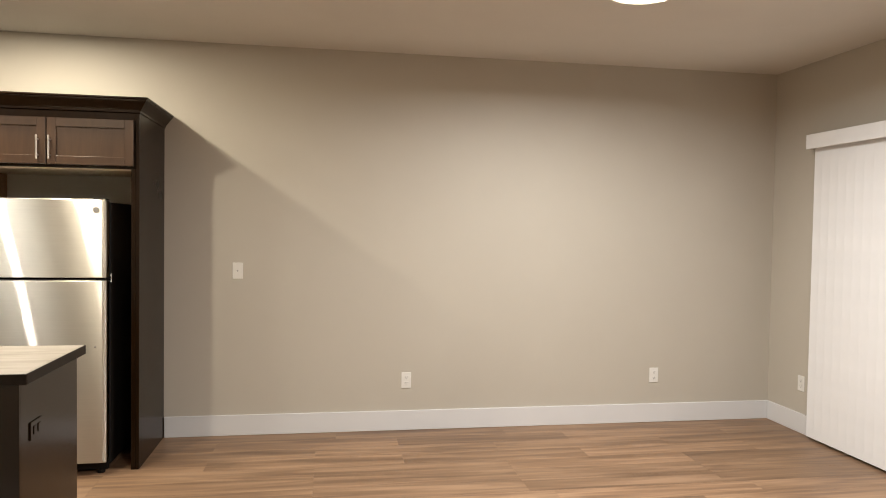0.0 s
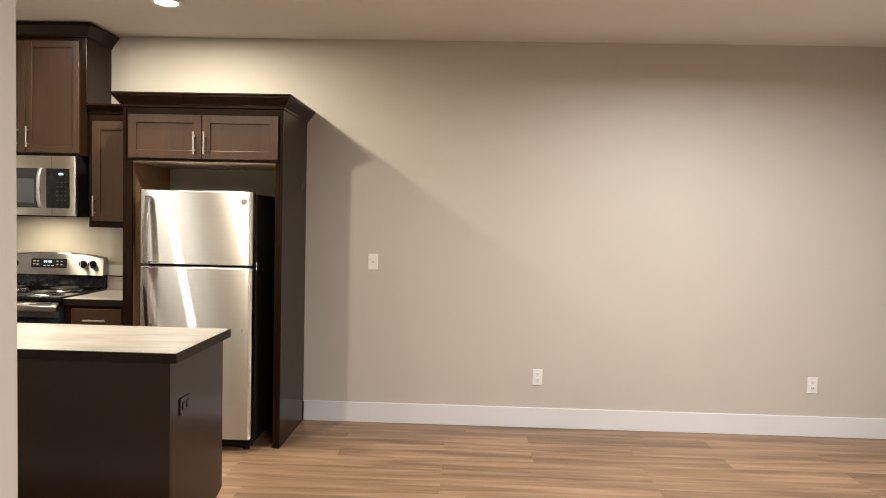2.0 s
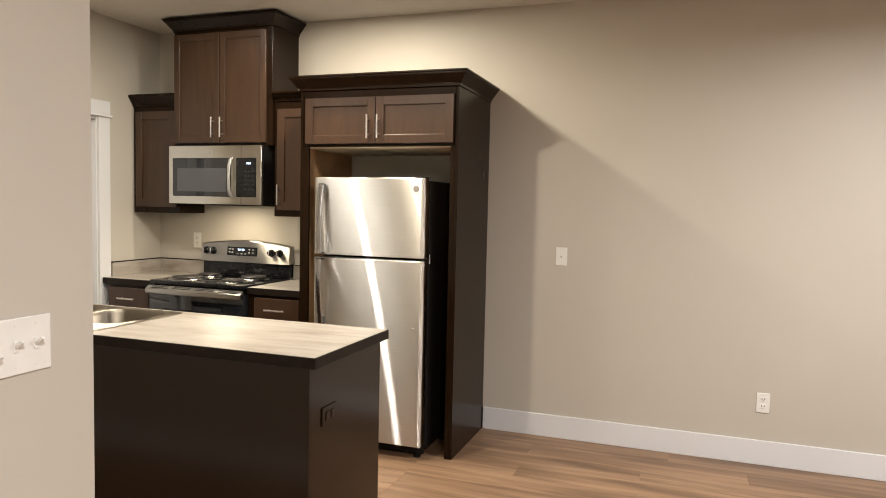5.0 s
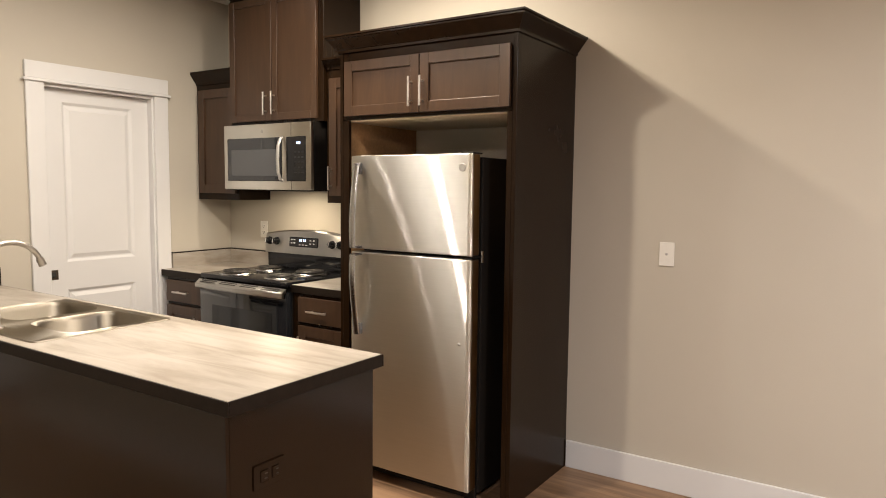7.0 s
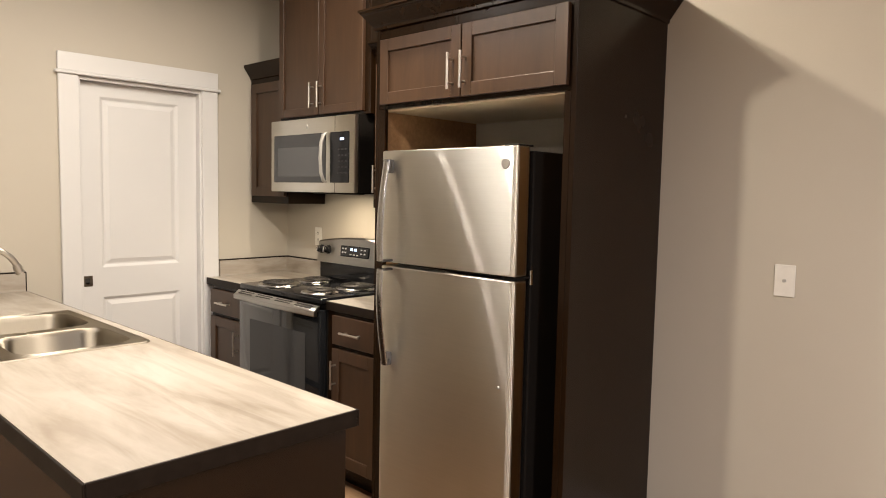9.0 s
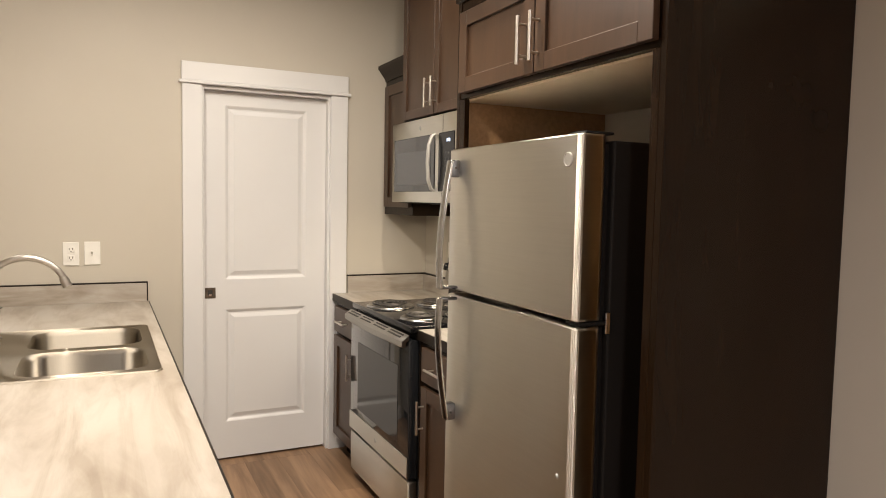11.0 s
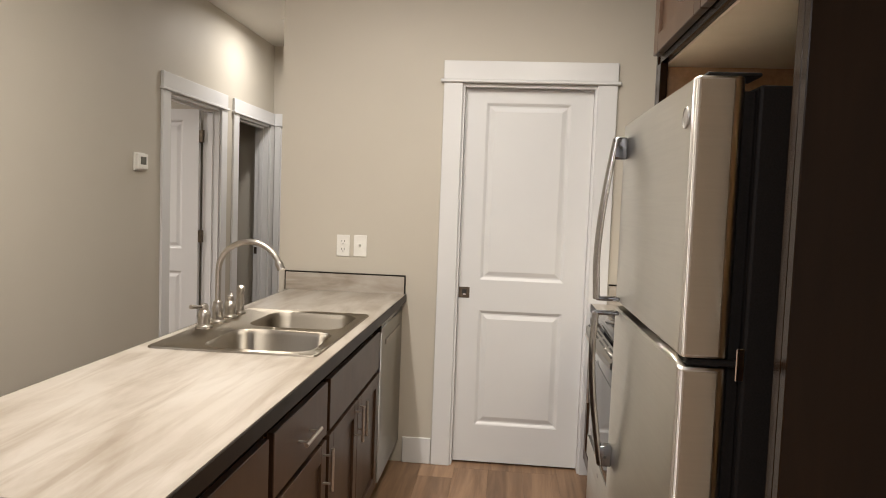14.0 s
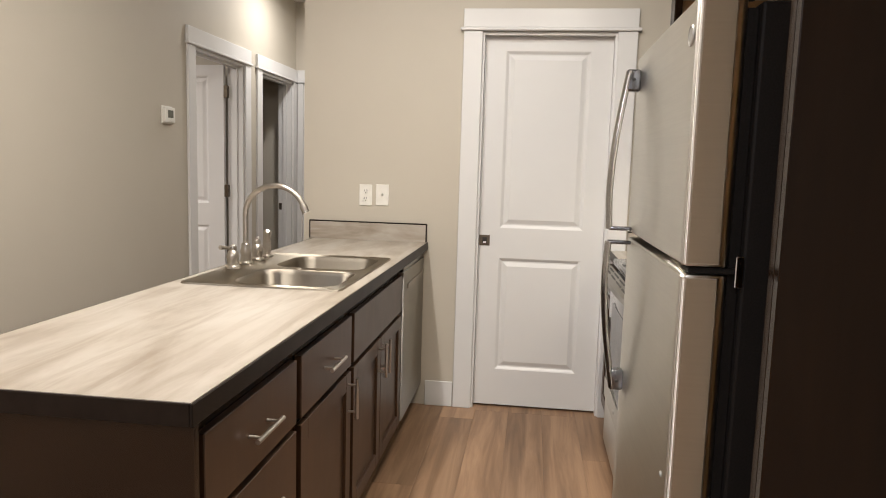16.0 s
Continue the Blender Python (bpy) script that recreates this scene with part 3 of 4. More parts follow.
# ---- vertical blinds over the sliding door ----
blinds = thing("vertical_blinds", (3.88, 4.1, 0.02), "closed white vertical vinyl blinds under a white valance", "blinds")
BY1, BY0 = 5.165, 3.05
part("valance", box(3.855, 3.870, BY0, BY1, 2.090, 2.192, 0.002), VINYL, blinds, "flat white valance board")
part("valance_return", box(3.8705, E - 0.001, BY1 - 0.014, BY1, 2.090, 2.192, 0.002), VINYL, blinds)
part("head_rail", box(3.895, 3.940, BY0 + 0.02, BY1 - 0.03, 2.115, 2.155, 0.002), BADGE, blinds)
slat_me = None
count = int((BY1 - BY0 - 0.06) / 0.078)
for i in range(count + 1):
    y = BY1 - 0.062 - i * 0.078
    if slat_me is None:
        bm = bmesh.new()
        cols = []
        for k in range(5):
            u = (k / 4 - 0.5) * 0.089
            bow = 0.0022 * (1 - (2 * k / 4 - 1) ** 2)
            cols.append([bm.verts.new((bow * s + o, u, z)) for z in (0.02, 2.105) for s, o in ((1, 0), (1, 0.0012))])
        for a, b in zip(cols, cols[1:]):
            bm.faces.new((a[0], b[0], b[2], a[2]))
            bm.faces.new((a[1], a[3], b[3], b[1]))
            bm.faces.new((a[0], a[1], b[1], b[0]))
            bm.faces.new((a[2], b[2], b[3], a[3]))
        for c in (cols[0], cols[-1]):
            bm.faces.new((c[0], c[2], c[3], c[1]))
        bm.transform(Matrix.Translation((0, 0, -0.02)))
        slat_me = finish(bm, VINYL, "slat", 30)
    ob = new("slat", slat_me)
    ob.parent = blinds
    ob.matrix_local = Matrix.Translation(Vector((3.918, y, 0.02)) - ROOT[blinds]) @ Matrix.Rotation(radians(1.2), 4, "Z")


# ---- cabinets ----
def bar_pull(parent, m, x, z, length=0.138, upright=True, out=0.030):
    """A round bar on two posts in front of y 0."""
    d = Vector((0, 0, 1)) if upright else Vector((1, 0, 0))
    c = Vector((x, -out, z))
    bm = tube([c - d * length / 2, c + d * length / 2], 0.0058, 10)
    for s in (-1, 1):
        p = c + d * s * length * 0.33
        tube([(p.x, 0.0, p.z), (p.x, -out, p.z)], 0.0042, 8, bm)
    return part("handle", bm, NICKEL, parent, "brushed nickel bar handle", 40, m=m)


def shaker(x0, x1, z0, z1, th=0.020, rail=0.057):
    """A frame-and-panel door with its front at y -th and its back at y 0."""
    bm = box(x0, x0 + rail, -th, 0, z0, z1, 0.0015)
    box(x1 - rail, x1, -th, 0, z0, z1, 0.0015, bm)
    box(x0 + rail, x1 - rail, -th, 0, z0, z0 + rail, 0.0015, bm)
    box(x0 + rail, x1 - rail, -th, 0, z1 - rail, z1, 0.0015, bm)
    box(x0 + rail - 0.004, x1 - rail + 0.004, -th + 0.010, -0.003, z0 + rail - 0.004, z1 - rail + 0.004, 0, bm)
    return bm


def crown(x0, x1, yf, yb, z0, left=True, right=True, height=0.088, out=0.060):
    """A mitred crown moulding round the front and the free sides."""
    prof = [(0.0, 0.0), (0.008, 0.004), (0.008, 0.016), (0.014, 0.022), (0.045, height * 0.72), (0.052, height * 0.80), (0.052, height * 0.86), (out, height * 0.90), (out, height), (0.0, height)]
    bm = bmesh.new()
    rows = []
    for o, h in prof:
        xl, xr = x0 - (o if left else 0), x1 + (o if right else 0)
        rows.append([bm.verts.new(c) for c in ((xl, yb, z0 + h), (xl, yf - o, z0 + h), (xr, yf - o, z0 + h), (xr, yb, z0 + h))])
    for a, b in zip(rows, rows[1:]):
        for i in range(3):
            bm.faces.new((a[i], a[i + 1], b[i + 1], b[i]))
    for i in (0, 3):
        bm.faces.new([r[i] for r in rows])
    bm.faces.new(rows[-1])
    return bm


# cabinet round the fridge
FC0, FC1, FCY = -1.648, -0.632, 5.048
fc = thing("fridge_cabinet", ((FC0 + FC1) / 2, 5.4, 0), "dark espresso wooden surround cabinet over the fridge with crown moulding", "cabinet")
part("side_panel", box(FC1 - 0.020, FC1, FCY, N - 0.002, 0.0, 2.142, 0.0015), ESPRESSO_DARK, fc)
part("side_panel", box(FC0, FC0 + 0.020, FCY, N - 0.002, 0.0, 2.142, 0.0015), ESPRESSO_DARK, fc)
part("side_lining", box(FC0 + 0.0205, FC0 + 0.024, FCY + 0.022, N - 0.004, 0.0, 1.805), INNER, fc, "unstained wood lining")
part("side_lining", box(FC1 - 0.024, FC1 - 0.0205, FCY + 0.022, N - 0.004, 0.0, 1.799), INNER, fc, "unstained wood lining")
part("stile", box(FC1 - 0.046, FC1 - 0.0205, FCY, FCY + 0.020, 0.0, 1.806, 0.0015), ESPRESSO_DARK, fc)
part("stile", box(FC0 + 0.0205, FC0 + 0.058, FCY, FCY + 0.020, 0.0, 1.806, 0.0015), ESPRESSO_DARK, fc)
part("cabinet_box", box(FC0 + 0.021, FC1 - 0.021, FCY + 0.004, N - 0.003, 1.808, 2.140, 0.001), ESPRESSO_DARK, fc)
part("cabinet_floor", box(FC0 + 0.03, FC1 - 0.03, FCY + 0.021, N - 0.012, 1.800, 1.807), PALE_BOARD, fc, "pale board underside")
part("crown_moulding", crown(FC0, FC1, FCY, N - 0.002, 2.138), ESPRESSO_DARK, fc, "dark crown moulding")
mf = Matrix.Translation((0, FCY + 0.002, 0))
for x0, x1, hx in ((-1.606, -1.143, -1.182), (-1.137, -0.661, -1.117)):
    d = part("door", shaker(x0, x1, 1.824, 2.095, rail=0.050), ESPRESSO, fc, m=mf)
    bar_pull(d, Matrix.Translation((0, FCY - 0.018, 0)), hx, 1.920)

# wall cabinets
UY = 5.385
uc = thing("wall_cabinet", (-1.86, 5.54, 1.37), "narrow dark espresso wall cabinet beside the fridge surround", "cabinet")
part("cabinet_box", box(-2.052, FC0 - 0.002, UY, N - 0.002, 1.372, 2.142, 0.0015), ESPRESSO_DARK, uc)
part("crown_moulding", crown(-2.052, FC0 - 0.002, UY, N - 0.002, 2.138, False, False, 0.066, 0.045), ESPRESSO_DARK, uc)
d = part("door", shaker(-2.022, -1.700, 1.415, 2.090), ESPRESSO, uc, m=Matrix.Translation((0, UY, 0)))
bar_pull(d, Matrix.Translation((0, UY - 0.02, 0)), -2.000, 1.517)

tc = thing("wall_cabinet", (-2.455, 5.52, 1.85), "tall dark espresso wall cabinet above the microwave", "cabinet")
TY = 5.362
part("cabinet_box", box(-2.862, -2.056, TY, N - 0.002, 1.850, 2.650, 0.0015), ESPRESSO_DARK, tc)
part("crown_moulding", crown(-2.862, -2.056, TY, N - 0.002, 2.640), ESPRESSO_DARK, tc, "dark crown moulding")
for x0, x1, hx in ((-2.850, -2.473, -2.515), (-2.467, -2.098, -2.462 + 0.018)):
    d = part("door", shaker(x0, x1, 1.868, 2.618, rail=0.045), ESPRESSO, tc, m=Matrix.Translation((0, TY, 0)))
    bar_pull(d, Matrix.Translation((0, TY - 0.02, 0)), hx, 1.972)

lc = thing("wall_cabinet", (-3.08, 5.54, 1.37), "dark espresso wall cabinet in the corner beside the microwave", "cabinet")
UL = 5.418
part("cabinet_box", box(W + 0.003, -2.865, UL, N - 0.002, 1.372, 2.142, 0.0015), ESPRESSO_DARK, lc)
part("crown_moulding", crown(W + 0.003, -2.868, UL, N - 0.002, 2.138, False, False, 0.088, 0.052), ESPRESSO_DARK, lc)
part("door", shaker(W + 0.035, -2.885, 1.415, 2.105), ESPRESSO, lc, m=Matrix.Translation((0, UL, 0)))

# base cabinets on the range wall
BY = 5.112
RX0, RX1 = -2.828, -2.066
for name_x0, x1, label, hinge in ((-3.215, RX0 - 0.004, "dark espresso base cabinet in the corner", 1), (RX1 + 0.004, FC0 - 0.002, "narrow dark espresso base cabinet beside the fridge", -1)):
    x0 = name_x0
    bc = thing("base_cabinet", ((x0 + x1) / 2, 5.38, 0), label, "cabinet")
    part("cabinet_box", box(x0, x1, BY, N - 0.003, 0.100, 0.874, 0.0015), ESPRESSO_DARK, bc)
    part("toe_kick", box(x0, x1, BY + 0.065, N - 0.003, 0.0, 0.0995), ESPRESSO_DARK, bc)
    w0, w1 = (x0 + 0.010, x1 - 0.022) if hinge == 1 else (x0 + 0.054, x1 - 0.030)
    dr = part("drawer_front", box(w0, w1, BY - 0.020, BY - 0.0005, 0.712, 0.852, 0.002), ESPRESSO, bc)
    bar_pull(dr, Matrix.Translation((0, BY - 0.02, 0)), (w0 + w1) / 2, 0.780, 0.145, False)
    d = part("door", shaker(w0, w1, 0.118, 0.690), ESPRESSO, bc, m=Matrix.Translation((0, BY - 0.0005, 0)))
    bar_pull(d, Matrix.Translation((0, BY - 0.0205, 0)), w1 - 0.035 if hinge == 1 else w0 + 0.030, 0.566)

CT = 0.914


def slab(pieces, z1=CT, th=0.038):
    bm = bmesh.new()
    for b in pieces:
        box(*b, z1 - th, z1, bm=bm)
    return bm


ct = thing("countertop", (-3.03, 5.36, 0.876), "pale travertine-look laminate countertop with a dark edge", "countertop")
part("laminate_top", slab([(-3.258, RX0 - 0.002, 5.104, N - 0.002), (W + 0.004, -3.258, 5.190, N - 0.002)]), LAMINATE, ct)
part("edge_band", box(-3.264, RX0 - 0.002, 5.098, 5.1035, CT - 0.042, CT - 0.0005, 0.0015), DARK_EDGE, ct)
part("edge_band", box(-3.264, -3.2585, 5.1040, 5.188, CT - 0.042, CT - 0.0005, 0.0015), DARK_EDGE, ct)
part("backsplash", box(W + 0.004, RX0 - 0.002, N - 0.020, N - 0.002, CT + 0.0005, CT + 0.096), LAMINATE, ct)
part("backsplash", box(W + 0.002, W + 0.020, 5.190, N - 0.0205, CT + 0.0005, CT + 0.096), LAMINATE_Y, ct)
part("backsplash_edge", box(W + 0.004, RX0 - 0.002, N - 0.021, N - 0.002, CT + 0.0965, CT + 0.1035), DARK_EDGE, ct)
part("backsplash_edge", box(W + 0.002, W + 0.021, 5.188, N - 0.0215, CT + 0.0965, CT + 0.1035), DARK_EDGE, ct)
ct2 = thing("countertop", (-1.86, 5.36, 0.876), "short pale laminate countertop between the range and fridge cabinet", "countertop")
part("laminate_top", slab([(RX1 + 0.002, FC0 - 0.001, 5.104, N - 0.002)]), LAMINATE, ct2)
part("edge_band", box(RX1 + 0.002, FC0 - 0.001, 5.098, 5.1035, CT - 0.042, CT - 0.0005, 0.0015), DARK_EDGE, ct2)
part("backsplash", box(RX1 + 0.002, FC0 - 0.001, N - 0.020, N - 0.002, CT + 0.0005, CT + 0.096), LAMINATE, ct2)
part("backsplash_edge", box(RX1 + 0.002, FC0 - 0.001, N - 0.021, N - 0.002, CT + 0.0965, CT + 0.1035), DARK_EDGE, ct2)

# ---- peninsula ----
PX0, PX1, PY0, PY1 = W + 0.003, -0.668, 3.505, 4.088
ps = thing("kitchen_peninsula", (-1.95, PY0, 0), "dark espresso wooden back and end of the peninsula", "peninsula")
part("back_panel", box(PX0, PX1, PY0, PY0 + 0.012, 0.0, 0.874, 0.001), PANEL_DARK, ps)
bm = bmesh.new()
outline = [(PY0 + 0.0125, 0.0), (4.040, 0.0), (4.040, 0.095), (4.115, 0.118), (4.115, 0.874), (PY0 + 0.0125, 0.874)]
ends = [[bm.verts.new((x, y, z)) for y, z in outline] for x in (PX1 - 0.018, PX1)]
for e in ends:
    bm.faces.new(e)
for i in range(6):
    bm.faces.new((ends[0][i], ends[0][(i + 1) % 6], ends[1][(i + 1) % 6], ends[1][i]))
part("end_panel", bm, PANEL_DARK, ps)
po = thing("panel_outlet", (PX1, 3.652, 0.662), "dark brown outlet lying sideways on the peninsula end", "outlet")
mo = Matrix.Translation((PX1, 3.652, 0.662)) @ FACE_E
part("plate", box(-0.057, 0.057, -0.006, -0.0005, -0.036, 0.036, 0.002), PANEL_DARK, po, m=mo)
for cx in (-0.021, 0.021):
    r = part("receptacle", box(cx - 0.014, cx + 0.014, -0.009, -0.0061, -0.017, 0.017, 0.002), PANEL_DARK, po, m=mo)
    for sz in (-0.007, 0.007):
        part("slot", box(cx - 0.002, cx + 0.008, -0.0095, -0.009, sz - 0.0014, sz + 0.0014), SLOT, r, m=mo)


def base_unit(x1, x0, label, top=0.873):
    """A peninsula unit between x0 (east) and x1 (west); its fronts face north."""
    t = thing("base_cabinet", ((x0 + x1) / 2, 3.8, 0), label, "cabinet")
    part("cabinet_box", box(x1, x0, PY0 + 0.013, PY1, 0.100, top, 0.0015), ESPRESSO_DARK, t)
    part("toe_kick", box(x1, x0, PY0 + 0.014, PY1 - 0.07, 0.0, 0.0995), ESPRESSO_DARK, t)
    return t


def north(x):
    return Matrix.Translation((x, PY1 + 0.0005, 0)) @ FACE_N


u = base_unit(-1.238, PX1 - 0.0185, "dark espresso base cabinet with a stack of drawers")
for z0, z1 in ((0.657, 0.826), (0.390, 0.639), (0.118, 0.372)):
    d = part("drawer_front", box(0.030, 0.532, -0.020, 0, z0, z1, 0.002), ESPRESSO, u, m=north(-0.690))
    bar_pull(d, north(-0.690) @ Matrix.Translation((0, -0.02, 0)), 0.281, (z0 + z1) / 2 + (0 if z0 > 0.6 else 0.03), 0.150, False)
u = base_unit(-1.782, -1.240, "dark espresso base cabinet with a drawer over a door")
d = part("drawer_front", box(0.018, 0.523, -0.020, 0, 0.657, 0.826, 0.002), ESPRESSO, u, m=north(-1.240))
bar_pull(d, north(-1.240) @ Matrix.Translation((0, -0.02, 0)), 0.271, 0.736, 0.150, False)
d = part("door", shaker(0.018, 0.523, 0.118, 0.639), ESPRESSO, u, m=north(-1.240))
bar_pull(d, north(-1.240) @ Matrix.Translation((0, -0.02, 0)), 0.490, 0.555)
u = base_unit(-2.674, -1.784, "dark espresso sink base cabinet with two doors", 0.700)
part("front_rail", box(-2.674, -1.784, PY1 - 0.016, PY1, 0.7005, 0.873, 0.001), ESPRESSO_DARK, u)
part("drawer_front", box(0.014, 0.872, -0.020, 0, 0.657, 0.826, 0.002), ESPRESSO, u, "dark false drawer front", m=north(-1.784))
for x0, x1, hx in ((0.014, 0.440, 0.408), (0.446, 0.872, 0.478)):
    d = part("door", shaker(x0, x1, 0.118, 0.639), ESPRESSO, u, m=north(-1.784))
    bar_pull(d, north(-1.784) @ Matrix.Translation((0, -0.02, 0)), hx, 0.555)

dw = thing("dishwasher", (-2.98, 3.82, 0), "built-in stainless steel dishwasher at the end of the peninsula", "dishwasher")
part("tub", box(PX0 + 0.004, -2.674, PY0 + 0.014, 4.070, 0.100, 0.868, 0.002), BLACK_MATT, dw)
part("door", box(PX0 + 0.008, -2.684, 4.0705, 4.112, 0.118, 0.835, 0.006, seg=2), GUARD_STEEL, dw, "brushed stainless door")
part("control_edge", box(PX0 + 0.008, -2.684, 4.0705, 4.108, 0.836, 0.866, 0.003), BLACK, dw)
part("handle_recess", box(PX0 + 0.10, -2.78, 4.1125, 4.1165, 0.742, 0.768, 0.0015), STEEL_SIDE, dw, "shallow finger pull")
part("toe_kick", box(PX0 + 0.008, -2.684, 3.98, 4.03, 0.0, 0.0995), BLACK_MATT, dw)

pc = thing("peninsula_countertop", (-1.95, 3.8, 0.876), "long pale travertine-look laminate peninsula countertop with a dark edge", "countertop")
CX0, CX1, CY0, CY1 = W + 0.003, -0.634, 3.485, 4.131
HX0, HX1, HY0, HY1 = -2.516, -1.726, 3.553, 4.058
part("laminate_top", slab([(CX0, HX0, CY0 + 0.006, CY1 - 0.006), (HX1, CX1 - 0.006, CY0 + 0.006, CY1 - 0.006), (HX0, HX1, CY0 + 0.006, HY0), (HX0, HX1, HY1, CY1 - 0.006)]), LAMINATE, pc)
part("edge_band", box(CX0, CX1, CY1 - 0.0055, CY1, CT - 0.042, CT - 0.0006, 0.0015), DARK_EDGE, pc)
part("edge_band", box(CX0, CX1, CY0, CY0 + 0.0055, CT - 0.042, CT - 0.0006, 0.0015), DARK_EDGE, pc)
part("edge_band", box(CX1 - 0.0055, CX1, CY0 + 0.006, CY1 - 0.006, CT - 0.042, CT - 0.0006, 0.0015), DARK_EDGE, pc)
part("backsplash", box(CX0, CX0 + 0.018, 3.472, CY1 - 0.013, CT + 0.0005, CT + 0.094), LAMINATE_Y, pc)
part("backsplash_edge", box(CX0, CX0 + 0.019, 3.466, CY1 - 0.008, CT + 0.0945, CT + 0.1005), DARK_EDGE, pc)
for y in (3.4665, CY1 - 0.0125):
    part("backsplash_edge", box(CX0, CX0 + 0.019, y, y + 0.005, CT + 0.0005, CT + 0.094), DARK_EDGE, pc)

# ---- sink and tap ----
sink = thing("sink", (-2.120, 3.81, CT), "double-bowl stainless steel drop-in sink", "sink")
bm = bmesh.new()
SZ = CT + 0.004


def loop(pts, z):
    vs = [bm.verts.new((x, y, z)) for x, y in pts]
    return vs, [bm.edges.new((vs[i], vs[(i + 1) % len(vs)])) for i in range(len(vs))]


def skin(a, b):
    for i in range(len(a)):
        bm.faces.new((a[i], a[(i + 1) % len(a)], b[(i + 1) % len(a)], b[i]))


SX0, SX1, SY0, SY1 = -2.537, -1.704, 3.528, 4.084
outer, oe = loop(rounded(SX0 + 0.008, SX1 - 0.008, SY0 + 0.008, SY1 - 0.008, 0.022), SZ)
rim1, _ = loop(rounded(SX0 + 0.003, SX1 - 0.003, SY0 + 0.003, SY1 - 0.003, 0.026), SZ + 0.002)
rim2, _ = loop(rounded(SX0, SX1, SY0, SY1, 0.028), CT + 0.0006)
skin(outer, rim1)
skin(rim1, rim2)
fill = list(oe)
BOWLS = [(-2.095, -1.750, 3.680, 4.048), (-2.491, -2.146, 3.680, 4.048)]
for x0, x1, y0, y1 in BOWLS:
    top, te = loop(rounded(x0, x1, y0, y1, 0.075, 7), SZ)
    fill += te
    prev = top
    for inset, z, r in ((0.004, -0.004, 0.073), (0.008, -0.02, 0.07), (0.016, -0.13, 0.066), (0.026, -0.155, 0.06), (0.05, -0.172, 0.05), (0.09, -0.178, 0.04)):
        cur, _ = loop(rounded(x0 + inset, x1 - inset, y0 + inset, y1 - inset, r, 7), SZ + z)
        skin(prev, cur)
        prev = cur
    bm.faces.new(prev)
bmesh.ops.triangle_fill(bm, use_beauty=True, edges=fill)
part("basin", bm, SINK_STEEL, sink, smooth=35)
for x0, x1, y0, y1 in BOWLS:
    part("drain", lathe([(0.0, 0.001), (0.030, 0.001), (0.043, 0.004), (0.045, 0.0)], ((x0 + x1) / 2, (y0 + y1) / 2, SZ - 0.1775), 20), CHROME, sink, "chrome drain", 40)

tap = thing("kitchen_tap", (-2.18, 3.580, SZ), "brushed nickel gooseneck tap with two levers and a sprayer", "tap")
TYY = 3.562
part("spout_base", lathe([(0.030, 0.0), (0.030, 0.006), (0.022, 0.012), (0.020, 0.035), (0.023, 0.050), (0.018, 0.066), (0.0175, 0.080), (0.013, 0.084), (0.0, 0.084)], (-2.182, TYY, SZ), 20), TAP_NICKEL, tap, smooth=40)
arc = [(-2.182, TYY, SZ + 0.080), (-2.182, TYY, SZ + 0.15), (-2.182, TYY, SZ + 0.20)]
for i in range(1, 15):
    a = radians(180 - i * 11.6)
    arc.append((-2.182, TYY + 0.122 + 0.122 * math.cos(a), SZ + 0.198 + 0.116 * math.sin(a)))
part("spout", tube(arc, 0.0112, 12), TAP_NICKEL, tap, smooth=40)
e0, e1 = Vector(arc[-2]), Vector(arc[-1])
dirn = (e1 - e0).normalized()
part("spout_tip", tube([e1 - dirn * 0.012, e1 + dirn * 0.002, e1 + dirn * 0.010, e1 + dirn * 0.022], [0.0135, 0.0165, 0.0150, 0.0165], 12), TAP_NICKEL, tap, smooth=40)
for hx, s in ((-2.062, 1), (-2.298, -1)):
    hb = part("handle_base", lathe([(0.030, 0.0), (0.030, 0.007), (0.022, 0.013), (0.021, 0.03), (0.0245, 0.046), (0.020, 0.060), (0.014, 0.068), (0.0155, 0.077), (0.011, 0.088), (0.0, 0.092)], (hx, TYY, SZ), 18), TAP_NICKEL, tap, smooth=40)
    part("lever", tube([(hx, TYY, SZ + 0.078), (hx + s * 0.03, TYY - 0.012, SZ + 0.080), (hx + s * 0.062, TYY - 0.022, SZ + 0.084)], [0.007, 0.0065, 0.0085], 10), TAP_NICKEL, hb, smooth=40)
sb = part("sprayer_base", lathe([(0.024, 0.0), (0.024, 0.006), (0.016, 0.012), (0.015, 0.02)], (-2.402, TYY, SZ), 18), TAP_NICKEL, tap, smooth=40)
part("sprayer", tube([(-2.402, TYY, SZ + 0.015), (-2.402, TYY, SZ + 0.05), (-2.402, TYY, SZ + 0.080), (-2.399, TYY + 0.003, SZ + 0.094), (-2.390, TYY + 0.008, SZ + 0.108), (-2.382, TYY + 0.012, SZ + 0.114)], [0.016, 0.018, 0.013, 0.015, 0.0165, 0.008], 12), TAP_NICKEL, sb, smooth=40)

